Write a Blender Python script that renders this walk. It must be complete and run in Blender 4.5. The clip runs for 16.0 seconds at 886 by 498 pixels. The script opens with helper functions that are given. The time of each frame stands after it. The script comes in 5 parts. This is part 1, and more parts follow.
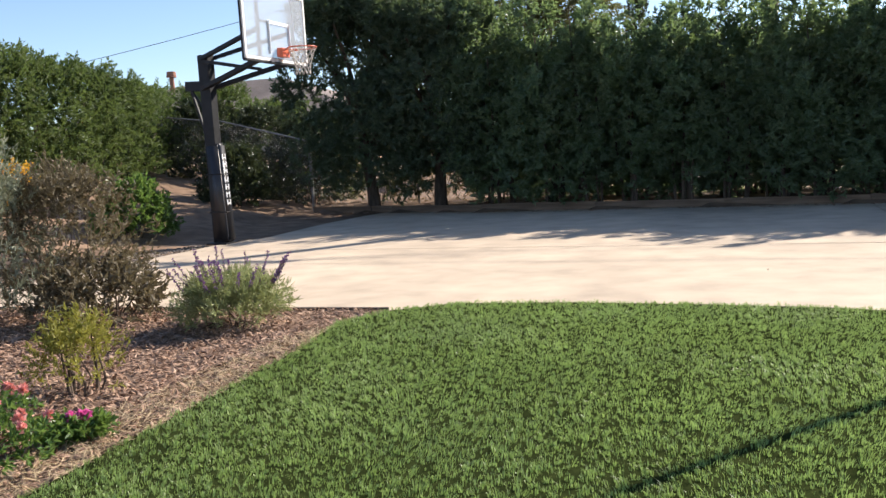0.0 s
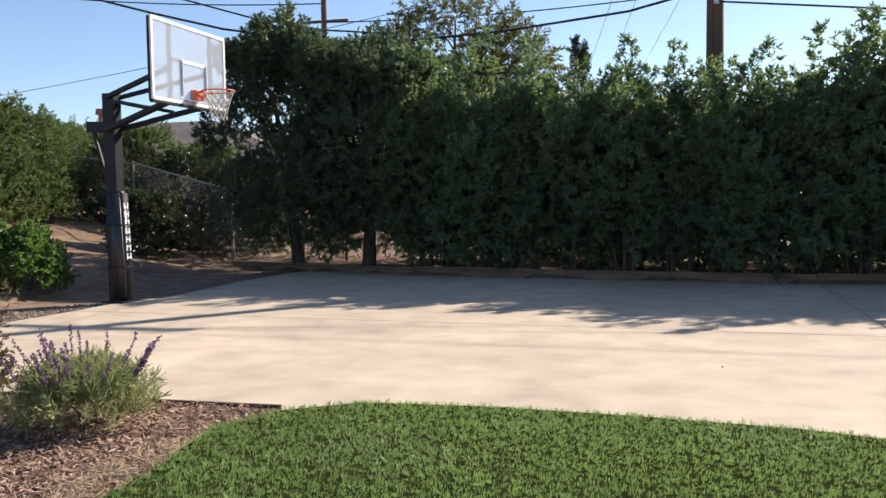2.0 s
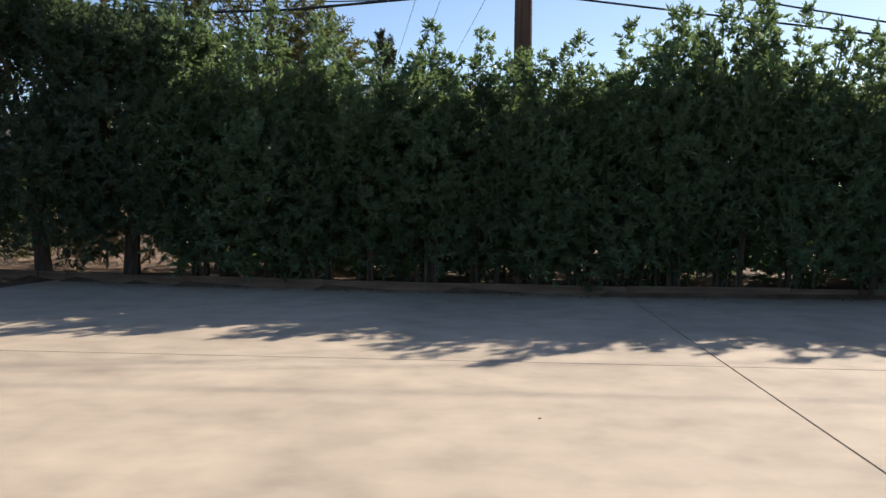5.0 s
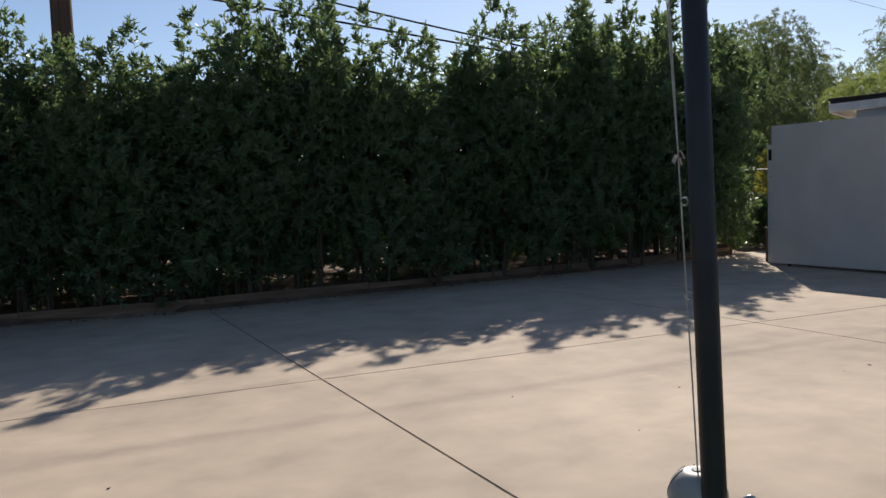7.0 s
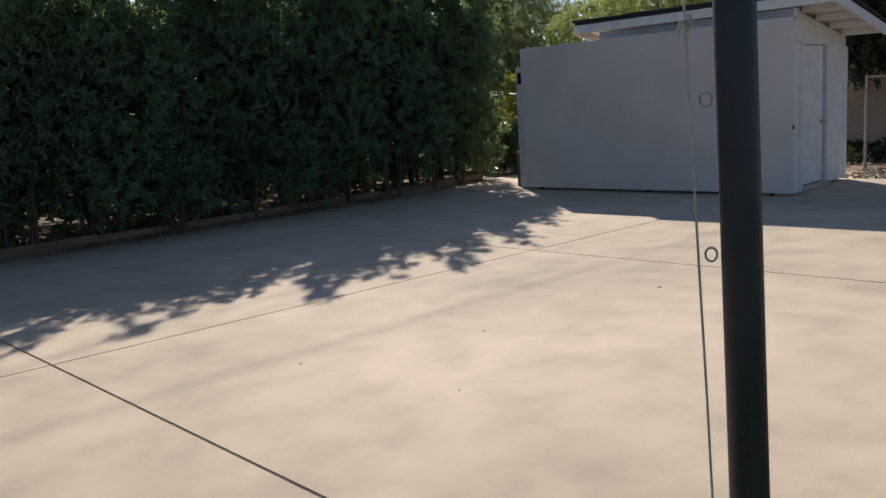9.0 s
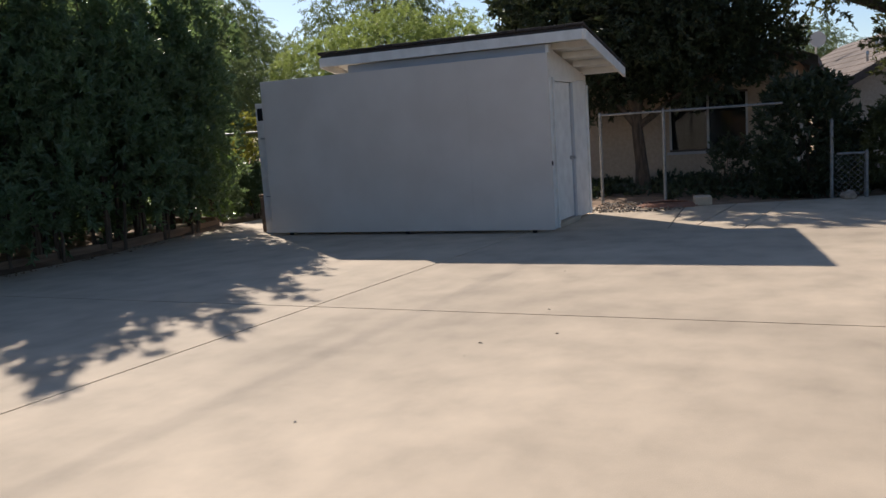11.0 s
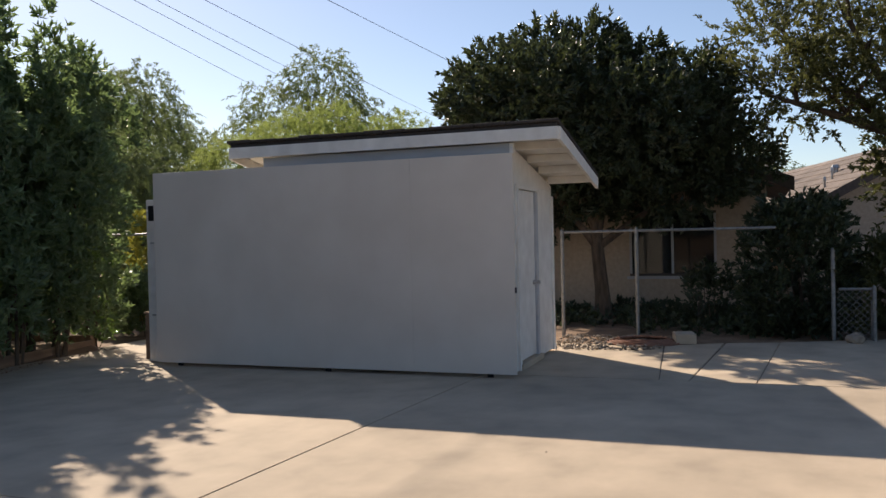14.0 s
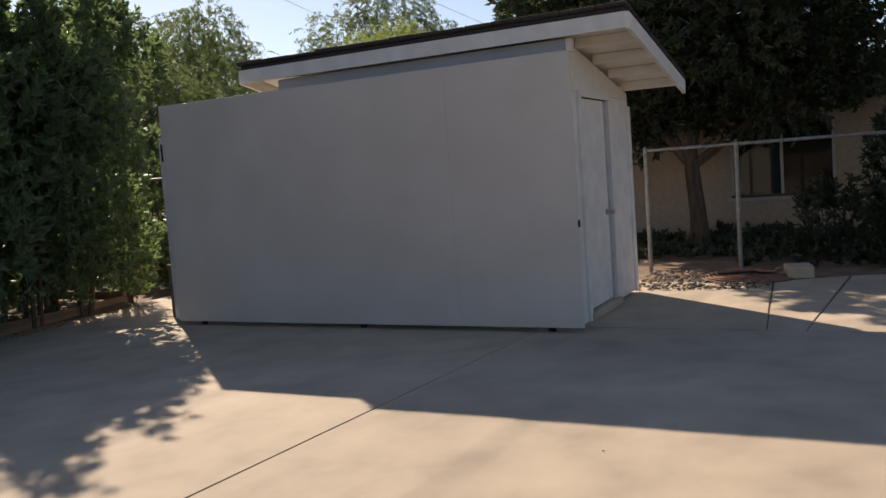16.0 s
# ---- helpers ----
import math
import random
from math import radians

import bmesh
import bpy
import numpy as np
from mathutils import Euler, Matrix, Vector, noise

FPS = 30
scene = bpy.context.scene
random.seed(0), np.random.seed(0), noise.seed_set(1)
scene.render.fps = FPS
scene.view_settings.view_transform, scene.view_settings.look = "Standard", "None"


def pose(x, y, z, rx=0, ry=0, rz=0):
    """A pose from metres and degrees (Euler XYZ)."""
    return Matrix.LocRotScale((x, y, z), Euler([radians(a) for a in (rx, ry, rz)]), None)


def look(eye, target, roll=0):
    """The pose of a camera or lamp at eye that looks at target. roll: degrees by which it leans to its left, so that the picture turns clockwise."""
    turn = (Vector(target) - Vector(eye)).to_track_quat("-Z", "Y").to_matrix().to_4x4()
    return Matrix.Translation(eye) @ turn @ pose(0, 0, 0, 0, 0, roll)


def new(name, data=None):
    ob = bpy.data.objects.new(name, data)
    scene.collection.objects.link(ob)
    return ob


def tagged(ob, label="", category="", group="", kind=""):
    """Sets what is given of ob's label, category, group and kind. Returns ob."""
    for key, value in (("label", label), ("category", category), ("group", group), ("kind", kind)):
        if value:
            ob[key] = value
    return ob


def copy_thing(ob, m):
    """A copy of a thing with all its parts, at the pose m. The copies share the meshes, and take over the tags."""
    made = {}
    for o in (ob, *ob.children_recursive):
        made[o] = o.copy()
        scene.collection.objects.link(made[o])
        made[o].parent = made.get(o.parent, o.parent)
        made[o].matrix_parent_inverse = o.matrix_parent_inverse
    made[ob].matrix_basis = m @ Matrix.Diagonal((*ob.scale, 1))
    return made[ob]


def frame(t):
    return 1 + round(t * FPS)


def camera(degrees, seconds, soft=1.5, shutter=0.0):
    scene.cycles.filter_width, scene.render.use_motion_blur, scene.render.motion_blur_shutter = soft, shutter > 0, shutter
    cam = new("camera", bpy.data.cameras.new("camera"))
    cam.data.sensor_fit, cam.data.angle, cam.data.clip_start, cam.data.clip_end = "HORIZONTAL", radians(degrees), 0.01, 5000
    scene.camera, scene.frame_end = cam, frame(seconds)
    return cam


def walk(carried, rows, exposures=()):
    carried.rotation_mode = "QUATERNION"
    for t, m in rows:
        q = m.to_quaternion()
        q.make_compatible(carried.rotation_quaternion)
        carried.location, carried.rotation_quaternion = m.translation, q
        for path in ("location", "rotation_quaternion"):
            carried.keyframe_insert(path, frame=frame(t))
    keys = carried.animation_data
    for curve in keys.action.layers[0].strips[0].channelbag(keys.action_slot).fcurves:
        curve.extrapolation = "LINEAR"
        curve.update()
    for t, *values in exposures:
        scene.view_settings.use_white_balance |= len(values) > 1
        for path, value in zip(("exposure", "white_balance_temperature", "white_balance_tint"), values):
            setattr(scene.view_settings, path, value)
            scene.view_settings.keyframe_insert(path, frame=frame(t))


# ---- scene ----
cam = camera(55.3, 16.0)
PATH = [
    (0, (-0.211, 1.023, 1.384), (-0.819, 2.913, 1.145), -3.4),
    (0.5, (-0.302, 1.233, 1.398), (-0.722, 3.172, 1.143), -2.7),
    (1, (-0.349, 1.45, 1.443), (-0.726, 3.401, 1.214), -1.9),
    (1.5, (-0.325, 1.775, 1.495), (-0.72, 3.728, 1.323), -1.0),
    (2, (-0.352, 2.181, 1.519), (-0.818, 4.122, 1.394), -0.8),
    (2.5, (-0.459, 2.583, 1.565), (-0.974, 4.511, 1.432), -2.5),
    (3, (-0.476, 2.946, 1.578), (-1.037, 4.862, 1.454), -1.8),
    (3.2, (-0.45, 3.111, 1.565), (-1.043, 5.018, 1.452), -1.5),
    (5.3, (-0.279, 4.207, 1.534), (-0.071, 6.192, 1.406), -0.2),
    (5.5, (-0.245, 4.311, 1.559), (0.131, 6.271, 1.424), -1.0),
    (6, (-0.236, 4.478, 1.626), (0.488, 6.334, 1.454), -2.5),
    (6.5, (-0.181, 4.67, 1.615), (0.68, 6.468, 1.45), -2.1),
    (7, (-0.138, 4.854, 1.607), (0.786, 6.621, 1.46), -2.2),
    (7.5, (-0.109, 5.071, 1.575), (1.0, 6.722, 1.366), -2.9),
    (8, (-0.067, 5.321, 1.578), (1.237, 6.813, 1.301), -3.9),
    (8.2, (-0.024, 5.432, 1.574), (1.312, 6.889, 1.271), -3.9),
    (10.3, (0.639, 6.574, 1.496), (2.216, 7.773, 1.217), -3.5),
    (10.5, (0.714, 6.701, 1.469), (2.349, 7.821, 1.2), -3.6),
    (11, (0.823, 7.046, 1.493), (2.61, 7.9, 1.217), -3.8),
    (11.5, (1.072, 7.39, 1.525), (2.925, 8.111, 1.308), -2.9),
    (12, (1.403, 7.63, 1.546), (3.282, 8.296, 1.385), -3.0),
    (12.5, (1.844, 7.824, 1.557), (3.742, 8.446, 1.452), -2.8),
    (13, (2.25, 7.941, 1.558), (4.135, 8.605, 1.494), -1.6),
    (13.5, (2.69, 8.098, 1.552), (4.572, 8.775, 1.502), -1.8),
    (14, (3.13, 8.158, 1.55), (5.003, 8.857, 1.522), -1.3),
    (14.5, (3.575, 8.229, 1.521), (5.43, 8.977, 1.48), -0.9),
    (15, (4.04, 8.309, 1.495), (5.883, 9.082, 1.416), -2.3),
    (15.5, (4.456, 8.29, 1.493), (6.253, 9.159, 1.364), -3.8),
    (16, (4.918, 8.317, 1.467), (6.686, 9.234, 1.292), -4.2),
]
EXPOSURES = [(0.0, 1.05, 6500, 13), (3.0, 0.72, 6500, 13), (5.5, 0.42, 6500, 12), (7.0, 0.05, 6500, 13), (8.2, 0.15, 6500, 13), (11.0, 0.3, 6500, 13), (12.5, 0.25, 6850, 15), (13.3, 0.28, 7050, 15), (14.0, 0.45, 7150, 15),
             (15.0, 0.36, 7200, 16), (16.0, 0.36, 7300, 16)]
walk(cam, [(t, look(eye, target, roll)) for t, eye, target, roll in PATH], EXPOSURES)

# ---- world and sun ----
SUN_WAY = Vector((0.655, 0.756, 0.69)).normalized()      # towards the sun
world = bpy.data.worlds.new("world")
scene.world = world
world.use_nodes = True
wn = world.node_tree.nodes
sky = wn.new("ShaderNodeTexSky")
sky.sky_type = "NISHITA"
sky.sun_disc = False
sky.sun_elevation = math.asin(SUN_WAY.z)
sky.sun_rotation = math.atan2(SUN_WAY.x, SUN_WAY.y)
sky.air_density, sky.dust_density, sky.ozone_density = 0.85, 0.35, 2.6
wn["Background"].inputs["Strength"].default_value = 0.098
world.node_tree.links.new(sky.outputs[0], wn["Background"].inputs["Color"])
lamp = bpy.data.lights.new("sun", "SUN")
lamp.energy, lamp.angle, lamp.color = 4.6, radians(0.6), (1.0, 0.93, 0.82)
sun = new("sun", lamp)
sun.matrix_world = look(Vector((0, 0, 30)) + SUN_WAY * 10, (0, 0, 30))


# ---- materials ----
def ramp(n, stops):
    el = n.color_ramp.elements
    while len(el) < len(stops):
        el.new(0.5)
    for e, (p, c) in zip(el, stops):
        e.position, e.color = p, (*c, 1)


def material(name, stops, scale=8.0, rough=0.8, metal=0.0, bump=0.3, fine=60.0, coarse=0.0, coarse_amount=0.3,
             detail=6.0, vary=0.0, stretch=(1, 1, 1), spec=0.5):
    """A surface with grain at two sizes: stops give its colours, bump its relief, coarse its large stains, vary the difference from piece to piece."""
    m = bpy.data.materials.new(name)
    m.use_nodes = True
    nt, L = m.node_tree, m.node_tree.links
    n = nt.nodes
    p = n["Principled BSDF"]
    p.inputs["Roughness"].default_value, p.inputs["Metallic"].default_value = rough, metal
    p.inputs["Specular IOR Level"].default_value = spec
    tc = n.new("ShaderNodeTexCoord")
    mp = n.new("ShaderNodeMapping")
    mp.inputs["Scale"].default_value = stretch
    L.new(tc.outputs["Object"], mp.inputs["Vector"])
    a = n.new("ShaderNodeTexNoise")
    a.inputs["Scale"].default_value, a.inputs["Detail"].default_value = scale, detail
    L.new(mp.outputs[0], a.inputs["Vector"])
    r = n.new("ShaderNodeValToRGB")
    ramp(r, stops)
    L.new(a.outputs["Fac"], r.inputs["Fac"])
    colour = r.outputs["Color"]
    if coarse:
        b = n.new("ShaderNodeTexNoise")
        b.inputs["Scale"].default_value, b.inputs["Detail"].default_value, b.inputs["Distortion"].default_value = coarse, 4, 0.6
        L.new(mp.outputs[0], b.inputs["Vector"])
        mr = n.new("ShaderNodeMapRange")
        mr.inputs["From Min"].default_value, mr.inputs["From Max"].default_value = 0.3, 0.7
        mr.inputs["To Min"].default_value, mr.inputs["To Max"].default_value = 1 - coarse_amount, 1 + coarse_amount
        L.new(b.outputs["Fac"], mr.inputs["Value"])
        mx = n.new("ShaderNodeVectorMath")
        mx.operation = "SCALE"
        L.new(colour, mx.inputs[0])
        L.new(mr.outputs[0], mx.inputs["Scale"])
        colour = mx.outputs[0]
    if vary:
        o = n.new("ShaderNodeObjectInfo")
        g = n.new("ShaderNodeNewGeometry")
        ad = n.new("ShaderNodeMath")
        ad.operation = "ADD"
        L.new(o.outputs["Random"], ad.inputs[0])
        L.new(g.outputs["Random Per Island"], ad.inputs[1])
        mr = n.new("ShaderNodeMapRange")
        mr.inputs["From Max"].default_value = 2.0
        mr.inputs["To Min"].default_value, mr.inputs["To Max"].default_value = 1 - vary, 1 + vary
        L.new(ad.outputs[0], mr.inputs["Value"])
        mx = n.new("ShaderNodeVectorMath")
        mx.operation = "SCALE"
        L.new(colour, mx.inputs[0])
        L.new(mr.outputs[0], mx.inputs["Scale"])
        colour = mx.outputs[0]
    L.new(colour, p.inputs["Base Color"])
    if bump:
        f = n.new("ShaderNodeTexNoise")
        f.inputs["Scale"].default_value, f.inputs["Detail"].default_value = fine, 5
        L.new(mp.outputs[0], f.inputs["Vector"])
        bm = n.new("ShaderNodeBump")
        bm.inputs["Strength"].default_value, bm.inputs["Distance"].default_value = bump, 0.01
        L.new(f.outputs["Fac"], bm.inputs["Height"])
        L.new(bm.outputs[0], p.inputs["Normal"])
    return m


def leaf_material(name, dark, light, through_leaf, gloss=0.5, share=0.45):
    """Foliage: each leaf has its own green, lets some light through and shines a little."""
    m = bpy.data.materials.new(name)
    m.use_nodes = True
    nt, L = m.node_tree, m.node_tree.links
    n = nt.nodes
    p = n["Principled BSDF"]
    g = n.new("ShaderNodeNewGeometry")
    r = n.new("ShaderNodeValToRGB")
    ramp(r, [(0.0, dark), (0.75, light), (1.0, tuple(min(1, c * 1.5) for c in light))])
    tc = n.new("ShaderNodeTexCoord")
    a = n.new("ShaderNodeTexNoise")
    a.inputs["Scale"].default_value = 1.3
    L.new(tc.outputs["Object"], a.inputs["Vector"])
    ad = n.new("ShaderNodeMath")
    ad.operation = "MULTIPLY_ADD"
    L.new(g.outputs["Random Per Island"], ad.inputs[0])
    ad.inputs[1].default_value = 0.6
    L.new(a.outputs["Fac"], ad.inputs[2])
    sb = n.new("ShaderNodeMath")
    sb.operation = "SUBTRACT"
    L.new(ad.outputs[0], sb.inputs[0])
    sb.inputs[1].default_value = 0.3
    L.new(sb.outputs[0], r.inputs["Fac"])
    L.new(r.outputs["Color"], p.inputs["Base Color"])
    p.inputs["Roughness"].default_value = gloss
    t = n.new("ShaderNodeBsdfTranslucent")
    t.inputs["Color"].default_value = (*through_leaf, 1)
    mx = n.new("ShaderNodeMixShader")
    mx.inputs[0].default_value = share
    L.new(p.outputs[0], mx.inputs[1])
    L.new(t.outputs[0], mx.inputs[2])
    L.new(mx.outputs[0], n["Material Output"].inputs["Surface"])
    return m


def concrete_material(name, base, wear=0.12):
    """Broom-finished concrete: broad stains, brushed streaks and fine grit."""
    m = material(name, [(0.25, tuple(c * 0.80 for c in base)), (0.5, base), (0.78, tuple(min(1, c * 1.17) for c in base))],
                 scale=2.2, rough=0.85, bump=0.22, fine=170, coarse=0.35, coarse_amount=wear, detail=8)
    nt, L = m.node_tree, m.node_tree.links
    n = nt.nodes
    p = n["Principled BSDF"]
    src = p.inputs["Base Color"].links[0].from_socket
    tc = n.new("ShaderNodeTexCoord")
    mp = n.new("ShaderNodeMapping")
    mp.inputs["Scale"].default_value = (0.9, 2.6, 1)
    mp.inputs["Rotation"].default_value = (0, 0, radians(8))
    L.new(tc.outputs["Object"], mp.inputs["Vector"])
    s = n.new("ShaderNodeTexNoise")
    s.inputs["Scale"].default_value, s.inputs["Detail"].default_value = 1.6, 9
    s.inputs["Roughness"].default_value = 0.65
    L.new(mp.outputs[0], s.inputs["Vector"])
    mr = n.new("ShaderNodeMapRange")
    mr.inputs["From Min"].default_value, mr.inputs["From Max"].default_value = 0.25, 0.75
    mr.inputs["To Min"].default_value, mr.inputs["To Max"].default_value = 0.95, 1.05
    L.new(s.outputs["Fac"], mr.inputs["Value"])
    mx = n.new("ShaderNodeVectorMath")
    mx.operation = "SCALE"
    L.new(src, mx.inputs[0])
    L.new(mr.outputs[0], mx.inputs["Scale"])
    L.new(mx.outputs[0], p.inputs["Base Color"])
    return m


CONCRETE = concrete_material("concrete", (0.50, 0.398, 0.288), 0.15)
JOINT_FILL = material("joint_fill", [(0.3, (0.05, 0.042, 0.035)), (0.7, (0.09, 0.075, 0.06))], scale=30)
DIRT = material("dirt", [(0.3, (0.13, 0.078, 0.045)), (0.5, (0.21, 0.13, 0.078)), (0.75, (0.29, 0.19, 0.12))], scale=3, rough=0.95,
                bump=0.9, fine=22, coarse=0.5, coarse_amount=0.25, detail=10)
# Soil colour kept near black, so gaps between blades read dark.
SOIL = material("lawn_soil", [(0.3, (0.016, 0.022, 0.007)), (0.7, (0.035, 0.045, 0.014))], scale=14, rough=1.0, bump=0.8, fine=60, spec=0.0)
MULCH_BASE = material("mulch_base", [(0.3, (0.07, 0.042, 0.028)), (0.55, (0.17, 0.105, 0.07)), (0.8, (0.30, 0.20, 0.14))], scale=28, rough=0.95,
                      bump=1.0, fine=45, coarse=1.2, coarse_amount=0.2)
CHIP = material("wood_chip", [(0.3, (0.13, 0.075, 0.045)), (0.5, (0.26, 0.16, 0.105)), (0.8, (0.42, 0.30, 0.21))], scale=9, rough=0.9, bump=0.3, vary=0.65)
STRAW = material("dry_straw", [(0.3, (0.34, 0.24, 0.13)), (0.7, (0.52, 0.40, 0.24))], scale=9, rough=0.85, bump=0, vary=0.3)
PEBBLE = material("pebble", [(0.3, (0.19, 0.145, 0.105)), (0.7, (0.38, 0.31, 0.24))], scale=12, rough=0.85, bump=0.3, vary=0.5)
GRASS = leaf_material("grass", (0.055, 0.105, 0.025), (0.335, 0.44, 0.15), (0.36, 0.51, 0.14), 0.42, 0.36)
HEDGE_LEAF = leaf_material("hedge_leaf", (0.042, 0.070, 0.040), (0.122, 0.178, 0.100), (0.25, 0.35, 0.12), 0.40, 0.42)
# Hedge leaf darkened and less translucent: backlit shade put into its colour.
BACKLIT_HEDGE_LEAF = leaf_material("backlit_hedge_leaf", (0.032, 0.052, 0.032), (0.088, 0.126, 0.072), (0.15, 0.21, 0.08), 0.45, 0.34)
CYPRESS_LEAF = leaf_material("cypress_leaf", (0.038, 0.062, 0.021), (0.115, 0.158, 0.052), (0.19, 0.26, 0.065), 0.55, 0.36)
TREE_LEAF = leaf_material("tree_leaf", (0.025, 0.036, 0.018), (0.06, 0.078, 0.04), (0.08, 0.10, 0.035), 0.36, 0.28)
PEPPER_LEAF = leaf_material("pepper_leaf", (0.055, 0.078, 0.038), (0.14, 0.175, 0.085), (0.25, 0.31, 0.11), 0.5, 0.45)
BRIGHT_LEAF = leaf_material("willow_leaf", (0.11, 0.145, 0.045), (0.26, 0.31, 0.10), (0.44, 0.52, 0.14), 0.5, 0.48)
OAK_LEAF = leaf_material("oak_leaf", (0.038, 0.044, 0.018), (0.098, 0.104, 0.042), (0.19, 0.20, 0.06), 0.5, 0.38)
# Leaf green lifted to put in sunlight the bush by the hoop lacks.
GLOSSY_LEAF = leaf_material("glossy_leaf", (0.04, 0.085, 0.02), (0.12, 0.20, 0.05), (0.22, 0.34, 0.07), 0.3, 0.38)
GREY_LEAF = leaf_material("grey_leaf", (0.15, 0.165, 0.11), (0.33, 0.345, 0.24), (0.3, 0.32, 0.19), 0.6, 0.3)
BROWN_LEAF = leaf_material("brown_leaf", (0.085, 0.066, 0.04), (0.20, 0.165, 0.10), (0.2, 0.16, 0.08), 0.6, 0.3)
SAGE_LEAF = leaf_material("sage_leaf", (0.175, 0.19, 0.075), (0.40, 0.42, 0.19), (0.38, 0.42, 0.17), 0.6, 0.35)
YELLOW_LEAF = leaf_material("yellow_leaf", (0.15, 0.14, 0.03), (0.34, 0.32, 0.07), (0.38, 0.36, 0.06), 0.6, 0.4)
DRY_LEAF = leaf_material("dry_leaf", (0.14, 0.10, 0.05), (0.30, 0.22, 0.11), (0.3, 0.22, 0.1), 0.7, 0.3)
PURPLE = leaf_material("sage_flower", (0.13, 0.06, 0.14), (0.26, 0.13, 0.30), (0.26, 0.12, 0.30), 0.7, 0.3)
CORAL = leaf_material("coral_petal", (0.70, 0.27, 0.23), (0.80, 0.42, 0.37), (0.75, 0.3, 0.25), 0.6, 0.3)
PINK = leaf_material("pink_petal", (0.65, 0.08, 0.32), (0.8, 0.2, 0.5), (0.8, 0.15, 0.4), 0.6, 0.3)
GOLD = leaf_material("gold_petal", (0.65, 0.36, 0.02), (0.8, 0.5, 0.04), (0.8, 0.5, 0.05), 0.6, 0.3)
BARK = material("bark", [(0.3, (0.055, 0.038, 0.026)), (0.7, (0.14, 0.10, 0.07))], scale=14, rough=0.95, bump=1.0, fine=28, stretch=(1, 1, 0.25))
POLE_WOOD = material("pole_wood", [(0.3, (0.085, 0.046, 0.028)), (0.6, (0.16, 0.09, 0.055)), (0.8, (0.22, 0.135, 0.09))], scale=18, rough=0.9, bump=0.8,
                     fine=40, stretch=(1, 1, 0.04), coarse=0.8)
TIMBER = material("timber", [(0.3, (0.13, 0.08, 0.05)), (0.7, (0.26, 0.17, 0.11))], scale=14, rough=0.9, bump=0.6, fine=50, stretch=(0.1, 1, 1), vary=0.2)
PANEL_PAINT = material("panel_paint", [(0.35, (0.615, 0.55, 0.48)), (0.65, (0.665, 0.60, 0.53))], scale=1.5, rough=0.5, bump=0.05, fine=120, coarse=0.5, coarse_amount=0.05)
WHITE_PAINT = material("white_paint", [(0.3, (0.68, 0.65, 0.60)), (0.7, (0.80, 0.77, 0.72))], scale=6, rough=0.6, bump=0.12, fine=90, coarse=0.9, coarse_amount=0.06)
GREY_BOARD = material("grey_board", [(0.3, (0.42, 0.42, 0.43)), (0.7, (0.52, 0.52, 0.53))], scale=6, rough=0.6, bump=0.1, fine=90, stretch=(1, 0.2, 1))
SHINGLE = material("shingle", [(0.3, (0.03, 0.024, 0.021)), (0.7, (0.075, 0.062, 0.055))], scale=40, rough=0.95, bump=0.9, fine=160, vary=0.35)
BROWN_SHINGLE = material("brown_shingle", [(0.3, (0.14, 0.108, 0.09)), (0.7, (0.24, 0.192, 0.162))], scale=20, rough=0.95, bump=0.7, fine=50, vary=0.2, coarse=0.6)
# Tan wall colour, lowered to hold part of the shade under the tree.
STUCCO = material("stucco", [(0.3, (0.43, 0.34, 0.255)), (0.7, (0.52, 0.42, 0.32))], scale=12, rough=0.9, bump=0.5, fine=90, coarse=0.5, coarse_amount=0.08)
BLACK_STEEL = material("black_steel", [(0.3, (0.008, 0.008, 0.009)), (0.7, (0.017, 0.017, 0.019))], scale=7, rough=0.5, bump=0.08, fine=150, spec=0.3)
PAD_BLACK = material("pad_vinyl", [(0.3, (0.016, 0.016, 0.018)), (0.7, (0.032, 0.032, 0.036))], scale=7, rough=0.4, bump=0.15, fine=30)
TETHER_BLACK = material("tether_paint", [(0.3, (0.012, 0.012, 0.013)), (0.7, (0.03, 0.028, 0.027))], scale=9, rough=0.5, bump=0.15, fine=80)
GALVANISED = material("galvanised", [(0.3, (0.17, 0.17, 0.165)), (0.7, (0.29, 0.285, 0.275))], scale=20, rough=0.6, metal=0.45, bump=0.05)
DARK_WIRE = material("cable_rubber", [(0.3, (0.010, 0.010, 0.011)), (0.7, (0.02, 0.02, 0.022))], scale=9, rough=0.6, bump=0)
ORANGE = material("rim_orange", [(0.3, (0.55, 0.11, 0.05)), (0.7, (0.70, 0.17, 0.085))], scale=12, rough=0.45, bump=0.05)
CORD = material("white_cord", [(0.3, (0.48, 0.43, 0.36)), (0.7, (0.66, 0.61, 0.53))], scale=30, rough=0.85, bump=0.2)
BALL = material("ball_vinyl", [(0.3, (0.36, 0.335, 0.29)), (0.7, (0.50, 0.47, 0.41))], scale=5, rough=0.5, bump=0.1, fine=60, coarse=6, coarse_amount=0.12)
WHITE_MARK = material("white_mark", [(0.3, (0.72, 0.72, 0.72)), (0.7, (0.82, 0.82, 0.82))], scale=20, rough=0.5, bump=0)
STEEL = material("steel", [(0.3, (0.35, 0.34, 0.33)), (0.7, (0.5, 0.49, 0.47))], scale=20, rough=0.35, metal=0.9, bump=0.05)
BRICK_RED = material("clay", [(0.3, (0.20, 0.09, 0.06)), (0.7, (0.34, 0.17, 0.11))], scale=14, rough=0.9, bump=0.5, vary=0.3)
DARK_TRIM = material("brown_trim", [(0.3, (0.06, 0.045, 0.038)), (0.7, (0.11, 0.085, 0.07))], scale=9, rough=0.7, bump=0.2)


